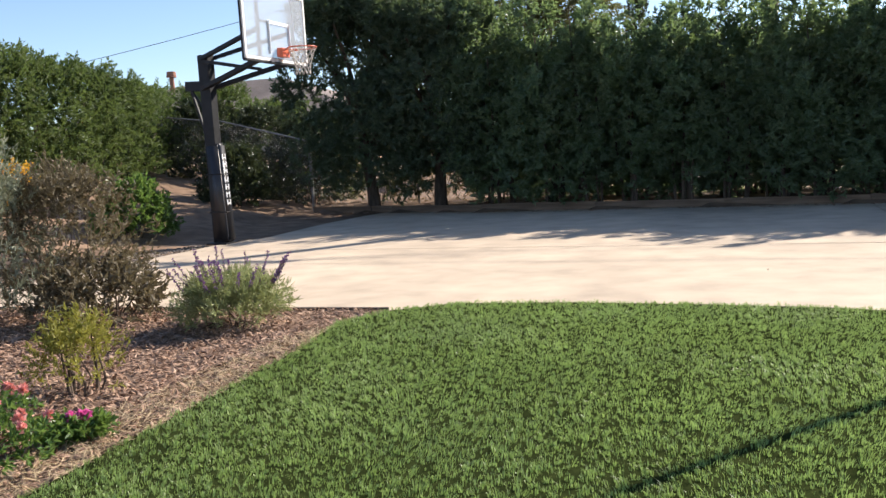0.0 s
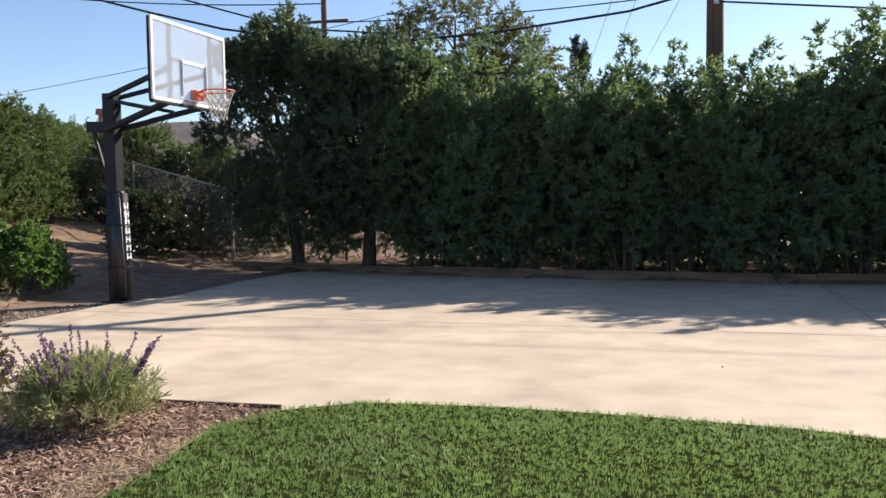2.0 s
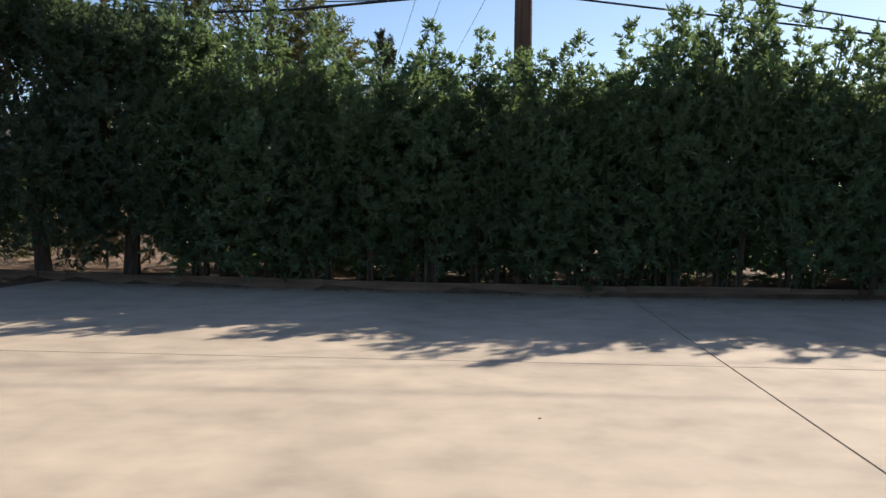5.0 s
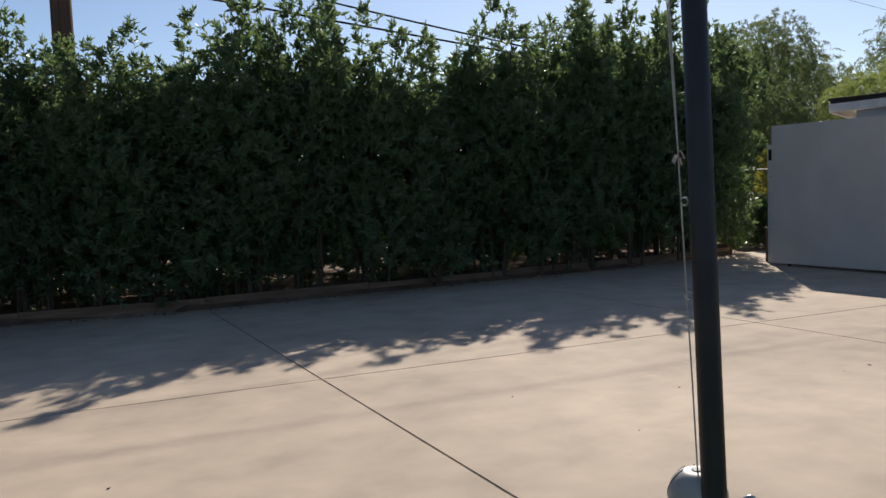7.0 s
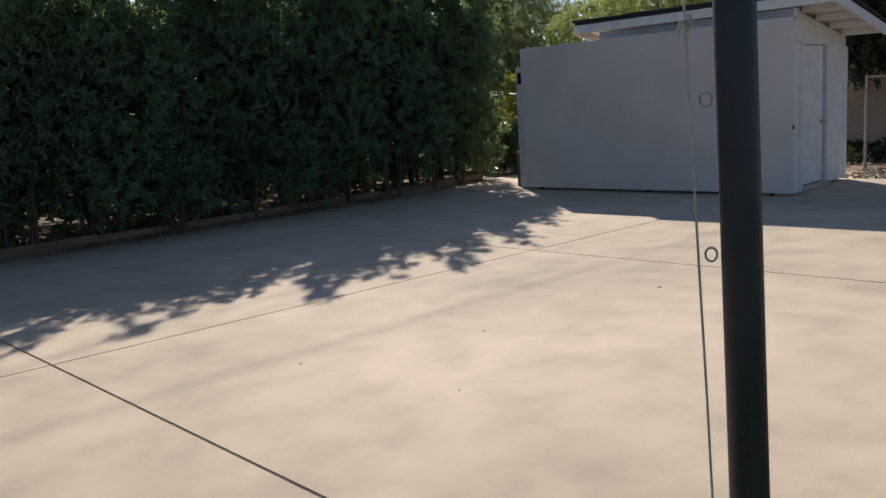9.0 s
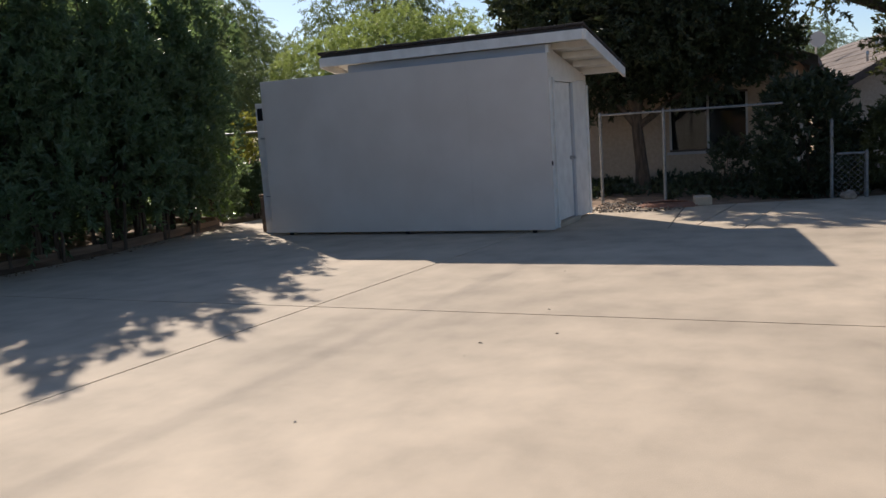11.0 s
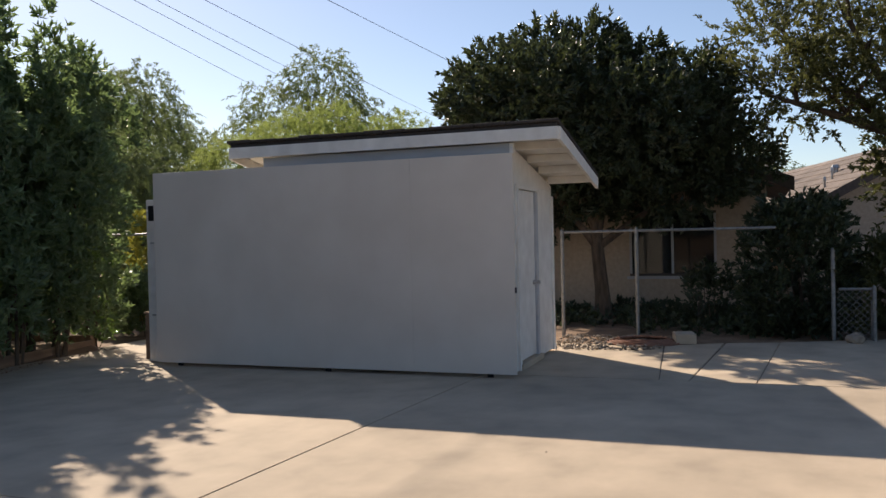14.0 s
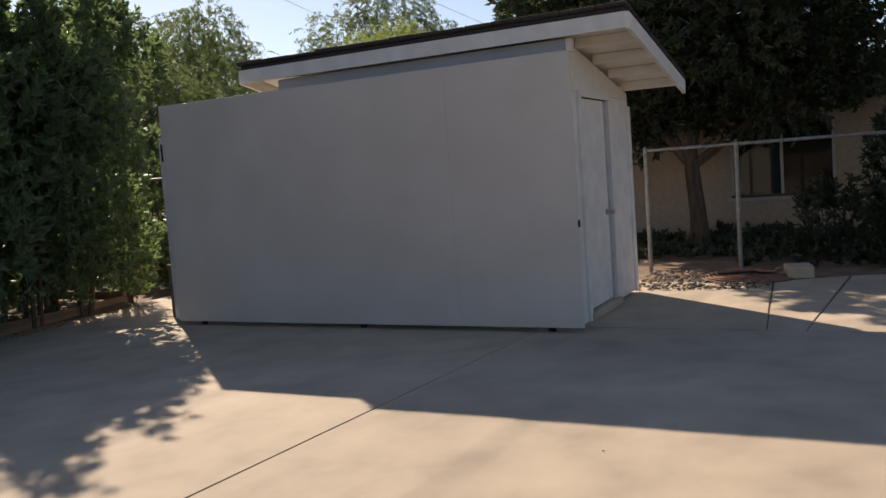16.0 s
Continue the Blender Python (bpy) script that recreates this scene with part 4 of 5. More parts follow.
part("conduit", tube([(0.03, -0.20, 0.2), (0.03, -0.195, 3.1)], 0.03, 8), GALVANISED, up)
part("drop_bracket", box(-0.05, 0.05, -0.22, -0.14, 5.2, 5.5, 0.01), STEEL, up)


def cable(name, label, a, b, sag, r, n=18):
    a, b = Vector(a), Vector(b)
    bm = tube([a.lerp(b, k / n) - Vector((0, 0, sag * 4 * (k / n) * (1 - k / n))) for k in range(n + 1)], r, 6)
    ob = part("cable", bm, DARK_WIRE)
    ob.name = name
    return tagged(ob, label, "cable", "overhead cables")


for name, label, pts, r in (("service_cable", "thick black cable sagging from the utility pole", [(0.99, 5.55), (-0.7, 5.17), (-3.3, 4.92), (-5.9, 4.83), (-7.8, 5.02), (-9.64, 5.35), (-11.5, 5.84), (-13.35, 6.37), (-22, 9.2)], 0.026),
                            ("service_cable", "black cable crossing above the hedge trees", [(-5.5, 5.0), (-7.2, 5.18), (-8.82, 5.52), (-10.79, 6.13), (-20, 9.3)], 0.02)):
    ob = part("cable", tube([(x, 19.85, z) for x, z in pts], r, 7), DARK_WIRE)
    ob.name = name
    tagged(ob, label, "cable", "overhead cables")
cable("service_cable", "black cable running from the utility pole above the hedge", (1.1, 20.0, 5.28), (17.0, 20.3, 3.6), 0.0, 0.02)
cable("service_cable", "black cable running from the utility pole above the hedge", (1.1, 20.1, 5.92), (17.0, 20.4, 3.7), 0.14, 0.018)
for y0, y1, z1 in ((20.0, 26.64, 8.69), (20.05, 24.93, 8.49), (20.08, 24.05, 8.38), (20.1, 22.27, 8.17), (20.0, 18.12, 7.68)):
    k = (70 - 1) / 24.0
    cable("power_line", "thin dark overhead power line", (1.0, y0, 8.42), (70.0, y0 + (y1 - y0) * k, 8.42 + (z1 - 8.3) * k), 0.25, 0.008)
for x0, x1 in ((2.0, -2.2), (0.6, -4.1), (0.0, -5.6)):
    cable("power_line", "thin dark overhead power line", (x0, 20.0, 8.42), (x1, 68.0, 8.3), 0.1, 0.009)
far_pole = thing("utility_pole", (-15.2, 40.5, 1.4), 0, "distant dark utility pole above the trees", "utility pole")
part("shaft", tube([(0, 0, -0.5), (0, 0, 9.6)], [0.16, 0.13], 12), POLE_WOOD, far_pole)
part("crossarm", box(-1.2, 1.2, -0.06, 0.06, 8.4, 8.52, 0.01), POLE_WOOD, far_pole)
for z, x1, z1 in ((10.7, -30, 11.9),):
    cable("power_line", "dark overhead line running to the distant pole", (-15.2, 40.5, z), (x1, 40, z1), 0.2, 0.03)
cable("power_line", "dark overhead line running to the distant pole", (-15.2, 40.4, 9.8), (8, 44, 11.5), 0.5, 0.03)
cable("power_line", "thin far overhead line over the bank", (-60, 48, 6.5), (-12, 46, 11.5), 0.6, 0.018)

# ---- chain-link fences ----
def chain_mesh(L, z0, z1, step=0.075, rise=0.0):
    """Diagonal wires both ways over a stretch L long; rise lifts its far end."""
    bm = bmesh.new()
    h = z1 - z0
    for s in (1, -1):
        k = -h
        while k < L:
            a, b = max(0.0, k), min(L, k + h)
            za, zb = (a - k), (b - k)
            if s < 0:
                za, zb = h - za, h - zb
            if b - a > 0.02:
                tube([(a, 0.002 * s, z0 + za + rise * a / L), (b, 0.002 * s, z0 + zb + rise * b / L)], 0.0026, 3, bm, False)
            k += step * 1.25
    return bm


def fence_run(a, b, h, label, posts=2, mesh=True, rail=True):
    """A fence from a to b (x, y, z of the ground)."""
    a, b = Vector(a), Vector(b)
    d = b - a
    L = Vector((d.x, d.y)).length
    ob = thing("chain_link_fence", a, math.degrees(math.atan2(d.y, d.x)), label, "fence")
    for k in range(posts):
        s = k / max(1, posts - 1)
        part("fence_post", tube([(L * s, 0, d.z * s - 0.2), (L * s, 0, d.z * s + h), (L * s, 0, d.z * s + h + 0.03)], [0.028, 0.028, 0.012], 10), GALVANISED, ob)
    if rail:
        part("top_rail", tube([(0.03, 0, h - 0.02), (L - 0.03, 0, h - 0.02 + d.z)], 0.02, 8), GALVANISED, ob)
    if mesh:
        part("wire_mesh", chain_mesh(L, 0.03, h - 0.04, rise=d.z), GALVANISED, ob, "galvanised diamond wire mesh")
    return ob


fence_run((-9.45, 19.68, 0.12), (-12.8, 21.0, 0.85), 1.62, "galvanised chain-link fence climbing the dirt bank", 2)
fence_run((-12.8, 21.0, 0.85), (-16.6, 21.6, 1.3), 1.6, "galvanised chain-link fence on top of the bank", 3)
fence_run((-9.45, 19.72, 0.12), (-4.2, 20.2, 0.1), 1.62, "galvanised chain-link fence behind the hedge trunks", 3)
fence_run((-4.2, 20.2, 0.1), (13.0, 20.9, 0.05), 1.6, "galvanised chain-link fence hidden behind the hedge", 8, mesh=False)
fence_run((15.92, 10.98, -0.02), (15.92, 7.9, -0.02), 1.62, "galvanised fence with a top rail before the house", 1, mesh=False)
fence_run((15.92, 9.86, -0.02), (15.92, 9.80, -0.02), 1.62, "single galvanised fence post", 1, mesh=False, rail=False)
fence_run((15.95, 7.2, -0.02), (15.95, 7.15, -0.02), 1.27, "single galvanised gate post among dark shrubs", 1, mesh=False, rail=False)
fence_run((15.97, 6.69, -0.02), (15.95, 7.16, -0.02), 0.75, "short galvanised fence panel with white wire", 1)
fence_run((16.05, 6.7, -0.02), (16.4, 3.0, -0.02), 0.72, "low galvanised fence covered with shrubs", 3, mesh=False, rail=False)
fence_run((14.0, 18.6, 0.0), (14.0, 16.2, 0.0), 1.72, "galvanised wire gate beside the shed", 2, mesh=False)

# ---- houses ----
def gable_house(name, label, x0, x1, y0, y1, z0, eave, ridge, over=0.5):
    """A house whose ridge runs along x, with its gable facing the court."""
    ob = thing(name, ((x0 + x1) / 2, (y0 + y1) / 2, z0), 0, label, "house")
    cx, cy = (x0 + x1) / 2, (y0 + y1) / 2
    ym = 0.0
    a, b, c, d = x0 - cx, x1 - cx, y0 - cy, y1 - cy
    part("wall", box(a + 0.2, b, c, c + 0.2, 0, eave), STUCCO, ob)
    part("wall", box(a + 0.2, b, d - 0.2, d, 0, eave), STUCCO, ob)
    part("wall", box(b - 0.2, b, c + 0.2, d - 0.2, 0, eave), STUCCO, ob)
    k = (ridge - eave) / ((d - c) / 2)
    for s, y_e in ((1, c), (-1, d)):
        bm = bmesh.new()
        ys = [y_e - s * over, ym]
        zs = [eave - k * over, ridge]
        q = [[bm.verts.new((x, y, z + t)) for x in (a - over, b + over) for t in (0.02, 0.14)] for y, z in zip(ys, zs)]
        (p0, p1, p2, p3), (r0, r1, r2, r3) = q
        for face in ((p0, p2, r2, r0), (p1, r1, r3, p3), (p0, p1, p3, p2), (r0, r2, r3, r1), (p0, r0, r1, p1), (p2, p3, r3, r2)):
            bm.faces.new(face)
        r = part("roof", bm, BROWN_SHINGLE, ob)
        n = 9
        for i in range(n):
            f0, f1 = i / n, (i + 1) / n
            bm2 = bmesh.new()
            yy = [ys[0] + (ys[1] - ys[0]) * f for f in (f0, f1)]
            zz = [zs[0] + (zs[1] - zs[0]) * f for f in (f0, f1)]
            vs = [bm2.verts.new(v) for v in ((a - over, yy[0], zz[0] + 0.175), (b + over, yy[0], zz[0] + 0.175), (b + over, yy[1], zz[1] + 0.145), (a - over, yy[1], zz[1] + 0.145),
                                             (a - over, yy[0], zz[0] + 0.146), (b + over, yy[0], zz[0] + 0.146))]
            bm2.faces.new(vs[:4])
            bm2.faces.new((vs[0], vs[4], vs[5], vs[1]))
            part("shingle_course", bm2, BROWN_SHINGLE, r)
        bm = bmesh.new()
        f = [[bm.verts.new((x, y, z)) for y, z in ((ys[0], zs[0] - 0.10), (ys[0], zs[0] + 0.16), (ys[1], zs[1] + 0.16), (ys[1], zs[1] - 0.10))] for x in (a - over - 0.03, a - over)]
        bm.faces.new(f[0])
        bm.faces.new(f[1][::-1])
        for i in range(4):
            j = (i + 1) % 4
            bm.faces.new((f[0][j], f[0][i], f[1][i], f[1][j]))
        part("rake_board", bm, DARK_TRIM, ob)
    return ob, a, c, d, k


house, hx, hy0, hy1, hk = gable_house("house", "tan stucco house with a low brown shingle gable roof", 21.0, 31.0, 8.0, 15.4, -0.15, 2.75, 4.4)
CY = (8.0 + 15.4) / 2
# gable wall with a window opening
W0, W1, WZ0, WZ1 = 8.95 - CY, 10.68 - CY, 0.80, 2.12
for y0, y1, z0, z1 in ((hy0, W0, 0, 2.75), (W1, hy1, 0, 2.75), (W0, W1, 0, WZ0), (W0, W1, WZ1, 2.75)):
    part("gable_wall", box(hx, hx + 0.2, y0, y1, z0, z1, 0), STUCCO, house)
bm = bmesh.new()
f = [[bm.verts.new((x, y, z)) for y, z in ((hy0, 2.75), (hy1, 2.75), (0, 4.4))] for x in (hx, hx + 0.2)]
bm.faces.new(f[0])
bm.faces.new(f[1][::-1])
for i in range(3):
    j = (i + 1) % 3
    bm.faces.new((f[0][j], f[0][i], f[1][i], f[1][j]))
part("gable_wall", bm, STUCCO, house)
part("plinth", box(hx - 0.03, hx, hy0, hy1, -0.1, 0.22, 0.004), CONCRETE, house)
win = part("window", box(hx + 0.02, hx + 0.07, W0, W1, WZ0, WZ0 + 0.05), DARK_TRIM, house, "two-pane sliding window")
part("frame", box(hx + 0.02, hx + 0.07, W0, W1, WZ1 - 0.05, WZ1), DARK_TRIM, win)
for y in (W0, (W0 + W1) / 2 - 0.025, W1 - 0.05):
    part("frame", box(hx + 0.021, hx + 0.069, y, y + 0.05, WZ0 + 0.052, WZ1 - 0.052), GREY_BOARD, win)
for y0, y1 in ((W0 + 0.05, (W0 + W1) / 2 - 0.025), ((W0 + W1) / 2 + 0.025, W1 - 0.05)):
    part("pane", box(hx + 0.04, hx + 0.046, y0, y1, WZ0 + 0.05, WZ1 - 0.05, 0), WINDOW_GLASS, win, "dark glass")
part("sill", box(hx - 0.06, hx + 0.02, W0 - 0.05, W1 + 0.05, WZ0 - 0.06, WZ0 - 0.002), GREY_BOARD, win)

house2, gx, gy0, gy1, gk = gable_house("house", "tan stucco neighbour house with brown shingle roof and vents", 28.0, 42.0, 0.0, 7.3, -0.4, 2.85, 4.75, 0.4)
house2.matrix_basis = pose(35.67, 5.25, -0.85, 0, 0, 14)
part("gable_wall", box(gx, gx + 0.2, gy0, gy1, 0, 2.85, 0), STUCCO, house2)
bm = bmesh.new()
f = [[bm.verts.new((x, y, z)) for y, z in ((gy0, 2.85), (gy1, 2.85), (0, 4.75))] for x in (gx, gx + 0.2)]
bm.faces.new(f[0])
bm.faces.new(f[1][::-1])
for i in range(3):
    j = (i + 1) % 3
    bm.faces.new((f[0][j], f[0][i], f[1][i], f[1][j]))
part("gable_wall", bm, STUCCO, house2)
for x, y, r, h in ((-5.8, 2.6, 0.035, 0.25), (-4.6, 2.0, 0.035, 0.28), (-3.4, 1.5, 0.09, 0.18)):
    z = 4.75 - gk * abs(y) + 0.1
    part("roof_vent", tube([(x, y, z), (x, y, z + h), (x, y, z + h + 0.02), (x, y, z + h + 0.12)], [r, r, r * 1.5, r * 1.2], 10), STEEL, house2, "metal roof vent")
for y, z in ((3.2, 4.3), (2.3, 4.8)):
    bm = tube([(2.0, y, z - 1.0), (2.0, y, z), (1.8, y + 0.05, z + 0.05)], [0.03, 0.03, 0.02], 8)
    for r0, x in ((0.0, 1.86),):
        tube([(1.78, y, z + 0.05), (1.74, y, z + 0.05), (1.68, y, z + 0.05)], [0.05, 0.2, 0.30], 18, bm)
    part("dish", bm, PANEL_PAINT, house2, "white satellite dish")

house3 = thing("house", (-27, 46, 0.35), 0, "distant house with a brown tiled roof above the hedge", "house")
part("wall", box(-9, 9, -4, 4, 0, 3.2), STUCCO, house3)
bm = bmesh.new()
e = [bm.verts.new(v) for v in ((-10, -5, 3.2), (10, -5, 3.2), (10, 5, 3.2), (-10, 5, 3.2), (-4, 0, 5.6), (3, 0, 5.6))]
for face in ((0, 1, 5, 4), (1, 2, 5), (2, 3, 4, 5), (3, 0, 4), (3, 2, 1, 0)):
    bm.faces.new([e[i] for i in face])
part("roof", bm, BROWN_SHINGLE, house3)
part("vent", tube([(-3.9, -0.6, 5.2), (-3.9, -0.6, 6.1), (-3.9, -0.6, 6.12), (-3.9, -0.6, 6.45)], [0.14, 0.14, 0.3, 0.26], 12), BRICK_RED, house3, "round turbine vent")


# ---- trees beyond the shed ----
def limbs(trunk, radii, ends, seed, thick=0.06):
    """A trunk with bent limbs to the given ends."""
    rng = random.Random(seed)
    bm = tube(trunk, radii, 10)
    t = [Vector(p) for p in trunk]
    for e in ends:
        e = Vector(e)
        s = t[-1].lerp(t[-2], rng.uniform(0.1, 0.9))
        m = s.lerp(e, 0.5) + Vector((rng.uniform(-0.25, 0.25), rng.uniform(-0.25, 0.25), rng.uniform(-0.1, 0.3)))
        tube([s, s.lerp(m, 0.5), m, e], [thick, thick * 0.85, thick * 0.65, thick * 0.2], 7, bm)
        for _ in range(3):
            g = m.lerp(e, rng.uniform(0, 0.8))
            q = g + Vector((rng.uniform(-0.7, 0.7), rng.uniform(-0.7, 0.7), rng.uniform(0.1, 0.8)))
            tube([g, g.lerp(q, 0.5) + Vector((0.05, 0, 0.05)), q], [thick * 0.4, thick * 0.3, thick * 0.1], 5, bm)
    return bm


def big_tree(name, label, place, mesh, wood, bark, group=""):
    ob = thing(name, place, 0, label, "tree", group)
    c = new("crown", mesh)
    c.parent = ob
    part("trunk", wood, bark, ob)
    return ob


big_tree("shade_tree", "broad dark evergreen tree with a forked trunk before the house", (19.1, 10.9, -0.1),
         canopy("crown", [((0.4, 0.5, 4.1), (1.7, 1.5, 1.15), 900), ((0.3, 1.2, 5.15), (0.75, 0.6, 0.5), 150), ((0.4, 0.2, 5.2), (0.6, 0.5, 0.4), 100), ((0.2, -0.7, 4.75), (0.7, 0.6, 0.4), 120), ((0.2, 2.4, 4.5), (0.7, 0.6, 0.45), 120), ((0.3, -1.8, 4.4), (0.6, 0.55, 0.4), 100), ((0.2, -1.2, 3.5), (1.5, 1.3, 1.05), 700), ((0.3, 1.85, 3.6), (1.5, 1.2, 0.95), 600), ((0.6, 0.2, 3.1), (1.8, 2.3, 0.8), 600),
                          ((-1.4, 1.2, 4.0), (1.2, 1.3, 0.9), 500), ((-1.1, -0.6, 3.6), (1.0, 1.2, 0.8), 380), ((0.4, -2.2, 3.0), (0.9, 0.85, 0.7), 240), ((-0.2, 1.2, 2.5), (1.0, 1.2, 0.7), 220), ((0.3, -1.0, 2.5), (1.3, 1.3, 0.55), 300),
                          ((0.8, 1.0, 2.3), (1.2, 1.8, 0.5), 240)], 21, 0.12, 0.052, TREE_LEAF, 3, 0.34),
         limbs([(0, 0, -0.2), (0.02, 0.04, 0.6), (0, 0.1, 1.3), (0.1, 0.15, 2.0)], [0.2, 0.135, 0.12, 0.10],
               [(0.3, -1.9, 3.3), (0.2, 1.9, 3.6), (0.8, 0.4, 4.8), (-0.3, 1.3, 4.2), (0.6, -0.8, 4.3), (1.2, 0.2, 3.6)], 2, 0.08), BARK)
big_tree("oak_tree", "spreading oak with olive leaves and dark bent limbs", (18.4, 4.9, -0.1),
         canopy("crown", [((-0.3, 0.0, 3.0), (1.6, 1.4, 1.6), 620), ((0.0, 0.35, 2.5), (1.3, 1.1, 1.0), 420), ((0, -0.8, 5.2), (2.2, 2.2, 1.8), 950), ((-0.2, 1.6, 5.2), (1.5, 1.6, 1.1), 420), ((0.3, 2.9, 4.9), (1.1, 0.9, 0.8), 200),
                          ((0.2, 2.4, 3.9), (0.9, 0.9, 0.6), 200), ((0.1, 1.2, 4.2), (1.4, 1.3, 1.0), 420), ((0.0, 0.6, 5.9), (1.8, 1.7, 1.0), 420)], 23, 0.085, 0.036, OAK_LEAF, 8, 0.36),
         limbs([(0, 0, -0.2), (0, 0.1, 1.2), (0.05, 0.2, 2.2), (0, 0.3, 3.0)], [0.3, 0.24, 0.2, 0.15],
               [(0.2, 3.2, 4.0), (0, 2.0, 5.4), (0.3, 2.9, 5.0), (-0.5, -1.0, 5.0), (0.5, 0.2, 5.8)], 4, 0.12), BARK)
pepper_mesh = canopy("crown", [((0, 0, 5.4), (2.6, 2.8, 2.0), 900), ((0.4, -2.2, 4.6), (2.0, 2.0, 1.7), 520), ((-0.2, 2.2, 4.5), (2.0, 2.0, 1.8), 520), ((0, 0.4, 3.0), (2.6, 3.4, 1.8), 480),
                               ((0.3, -0.5, 7.0), (1.5, 1.4, 1.2), 340)], 20, 0.13, 0.034, PEPPER_LEAF, 21, 0.6, droop=0.8, up=0.1)
pepper = big_tree("pepper_tree", "tall soft green pepper tree with drooping foliage", (31.5, 23.6, -0.2), pepper_mesh,
                  limbs([(0, 0, -0.2), (0.1, 0, 1.5), (0, 0.1, 3.0), (0, 0, 4.2)], [0.35, 0.28, 0.22, 0.16], [(0, -2, 5), (0, 2.2, 5), (0.5, 0.3, 7), (0.4, -0.8, 6.6)], 6, 0.12), BARK, "far pepper trees")
pepper.matrix_basis = pose(31.5, 24.1, -0.2, 0, 0, 0) @ Matrix.Diagonal((1, 0.95, 1.09, 1))
for x, y, s, w, r in ((27.0, 28.2, 0.98, 0.8, 90), (33.0, 34.0, 1.12, 1.0, 200), (26.0, 34.5, 0.98, 1.0, 140), (21.5, 27.0, 0.80, 0.85, 20), (19.5, 31.0, 0.95, 1.0, 260), (36.0, 16.0, 0.75, 0.9, 40), (46.0, 8.5, 0.72, 1.0, 70)):
    o = copy_thing(pepper, Matrix.Identity(4))
    o.matrix_basis = pose(x, y, -0.2, 0, 0, r) @ Matrix.Diagonal((w, w, s, 1))
big_tree("willow_tree", "bright yellow-green drooping tree behind the shed", (24.5, 19.9, -0.2),
         canopy("crown", [((0, 0.0, 4.15), (1.6, 2.0, 1.35), 1150), ((0.1, -2.2, 3.85), (1.5, 1.7, 1.15), 800), ((0.0, 2.3, 3.7), (1.4, 1.7, 1.15), 800)], 28, 0.11, 0.023, BRIGHT_LEAF, 33, 0.45, droop=0.7, up=0.2),
         limbs([(0, 0, -0.2), (0, 0, 1.4), (0, 0.1, 2.4)], [0.2, 0.16, 0.12], [(0, -1.8, 3.6), (0, 2, 3.6), (0.2, 0, 4.4)], 9, 0.08), BARK)
# beyond the hedge
euc_mesh = canopy("crown", [((0, 0, 7.6), (2.8, 1.8, 1.7), 560), ((-2.6, 0, 6.6), (1.8, 1.5, 1.5), 320), ((2.4, 0, 6.4), (1.6, 1.4, 1.6), 300), ((0.3, 0, 5.2), (3.6, 1.8, 1.5), 360)], 16, 0.2, 0.06, OAK_LEAF, 41, 0.6, droop=0.3)
big_tree("tall_tree", "tall olive-brown tree beyond the hedge", (-7.6, 35.0, 0), euc_mesh,
         limbs([(0, 0, -0.2), (0.1, 0, 3.0), (0, 0, 5.5)], [0.35, 0.28, 0.2], [(-2.6, 0, 6.8), (2.4, 0, 6.6), (0, 0, 8.4), (0.8, 0.3, 8.6)], 12, 0.12), BARK)
for x, h in ((-3.35, 8.25), (-2.95, 8.0)):
    ob = shrub("cypress_tree", "slim dark cypress spire beyond the hedge", "tree", (x, 40, -0.1),
               crown("crown", h, 0.36, 0.3, 420, 20, 0.12, 0.04, TREE_LEAF, int(h * 10), top_spikes=2, spike=0.3, twig=0.3, profile=lambda k: 1.0 if k < 0.75 else 1.0 - 0.95 * (k - 0.75) / 0.25, up=1.6, lump=0.1),
               tube([(0, 0, -0.2), (0, 0, h * 0.9)], [0.12, 0.03], 8), BARK, "cypress pair")

# ---- shrubs by the house and the gap ----
def dome(k):
    return math.sqrt(max(0.0, 1 - (k * 0.97) ** 2)) * 0.95 + 0.05


def bush(name, label, place, radius, height, mat, twigs, leaves, length, width, seed, stem_mat=None, up=0.5, twig=0.22, spikes=6, spike=0.2, group="", profile=None, flat=1.0, lump=0.25, droop=0.0):
    mesh = crown("crown", height, radius, 0.06, twigs, leaves, length, width, mat, seed, flat, spikes, spike, twig, profile or dome, droop, up, lump)
    return shrub(name, label, "bush", place, mesh, stems(height, radius, 8, seed, 0.014, 0.1), stem_mat or BARK, group)


bush("fence_bush", "dark leafy bush growing over the wire fence", (16.75, 7.6, -0.05), 0.68, 1.9, TREE_LEAF, 620, 17, 0.11, 0.05, 61, spikes=14, spike=0.35, profile=lambda k: 0.8 + 0.3 * math.sin(k * 3) - 0.5 * max(0, k - 0.7))
bush("fence_bush", "olive green shrub behind the low fence", (17.1, 5.9, -0.05), 1.15, 1.45, OAK_LEAF, 640, 16, 0.1, 0.045, 62, spikes=8, spike=0.25)
bush("fence_bush", "thin twiggy shrub beside the house wall", (17.6, 8.9, -0.05), 0.5, 0.85, TREE_LEAF, 90, 12, 0.09, 0.04, 63, spikes=8, spike=0.3)
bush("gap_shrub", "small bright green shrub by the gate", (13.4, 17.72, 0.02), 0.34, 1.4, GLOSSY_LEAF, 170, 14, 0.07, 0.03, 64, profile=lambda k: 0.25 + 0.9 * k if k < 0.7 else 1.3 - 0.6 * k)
bush("gap_shrub", "tall yellow-green shrub behind the wire gate", (15.6, 18.3, 0.0), 0.55, 1.95, YELLOW_LEAF, 150, 14, 0.1, 0.05, 65, spikes=6, spike=0.3)
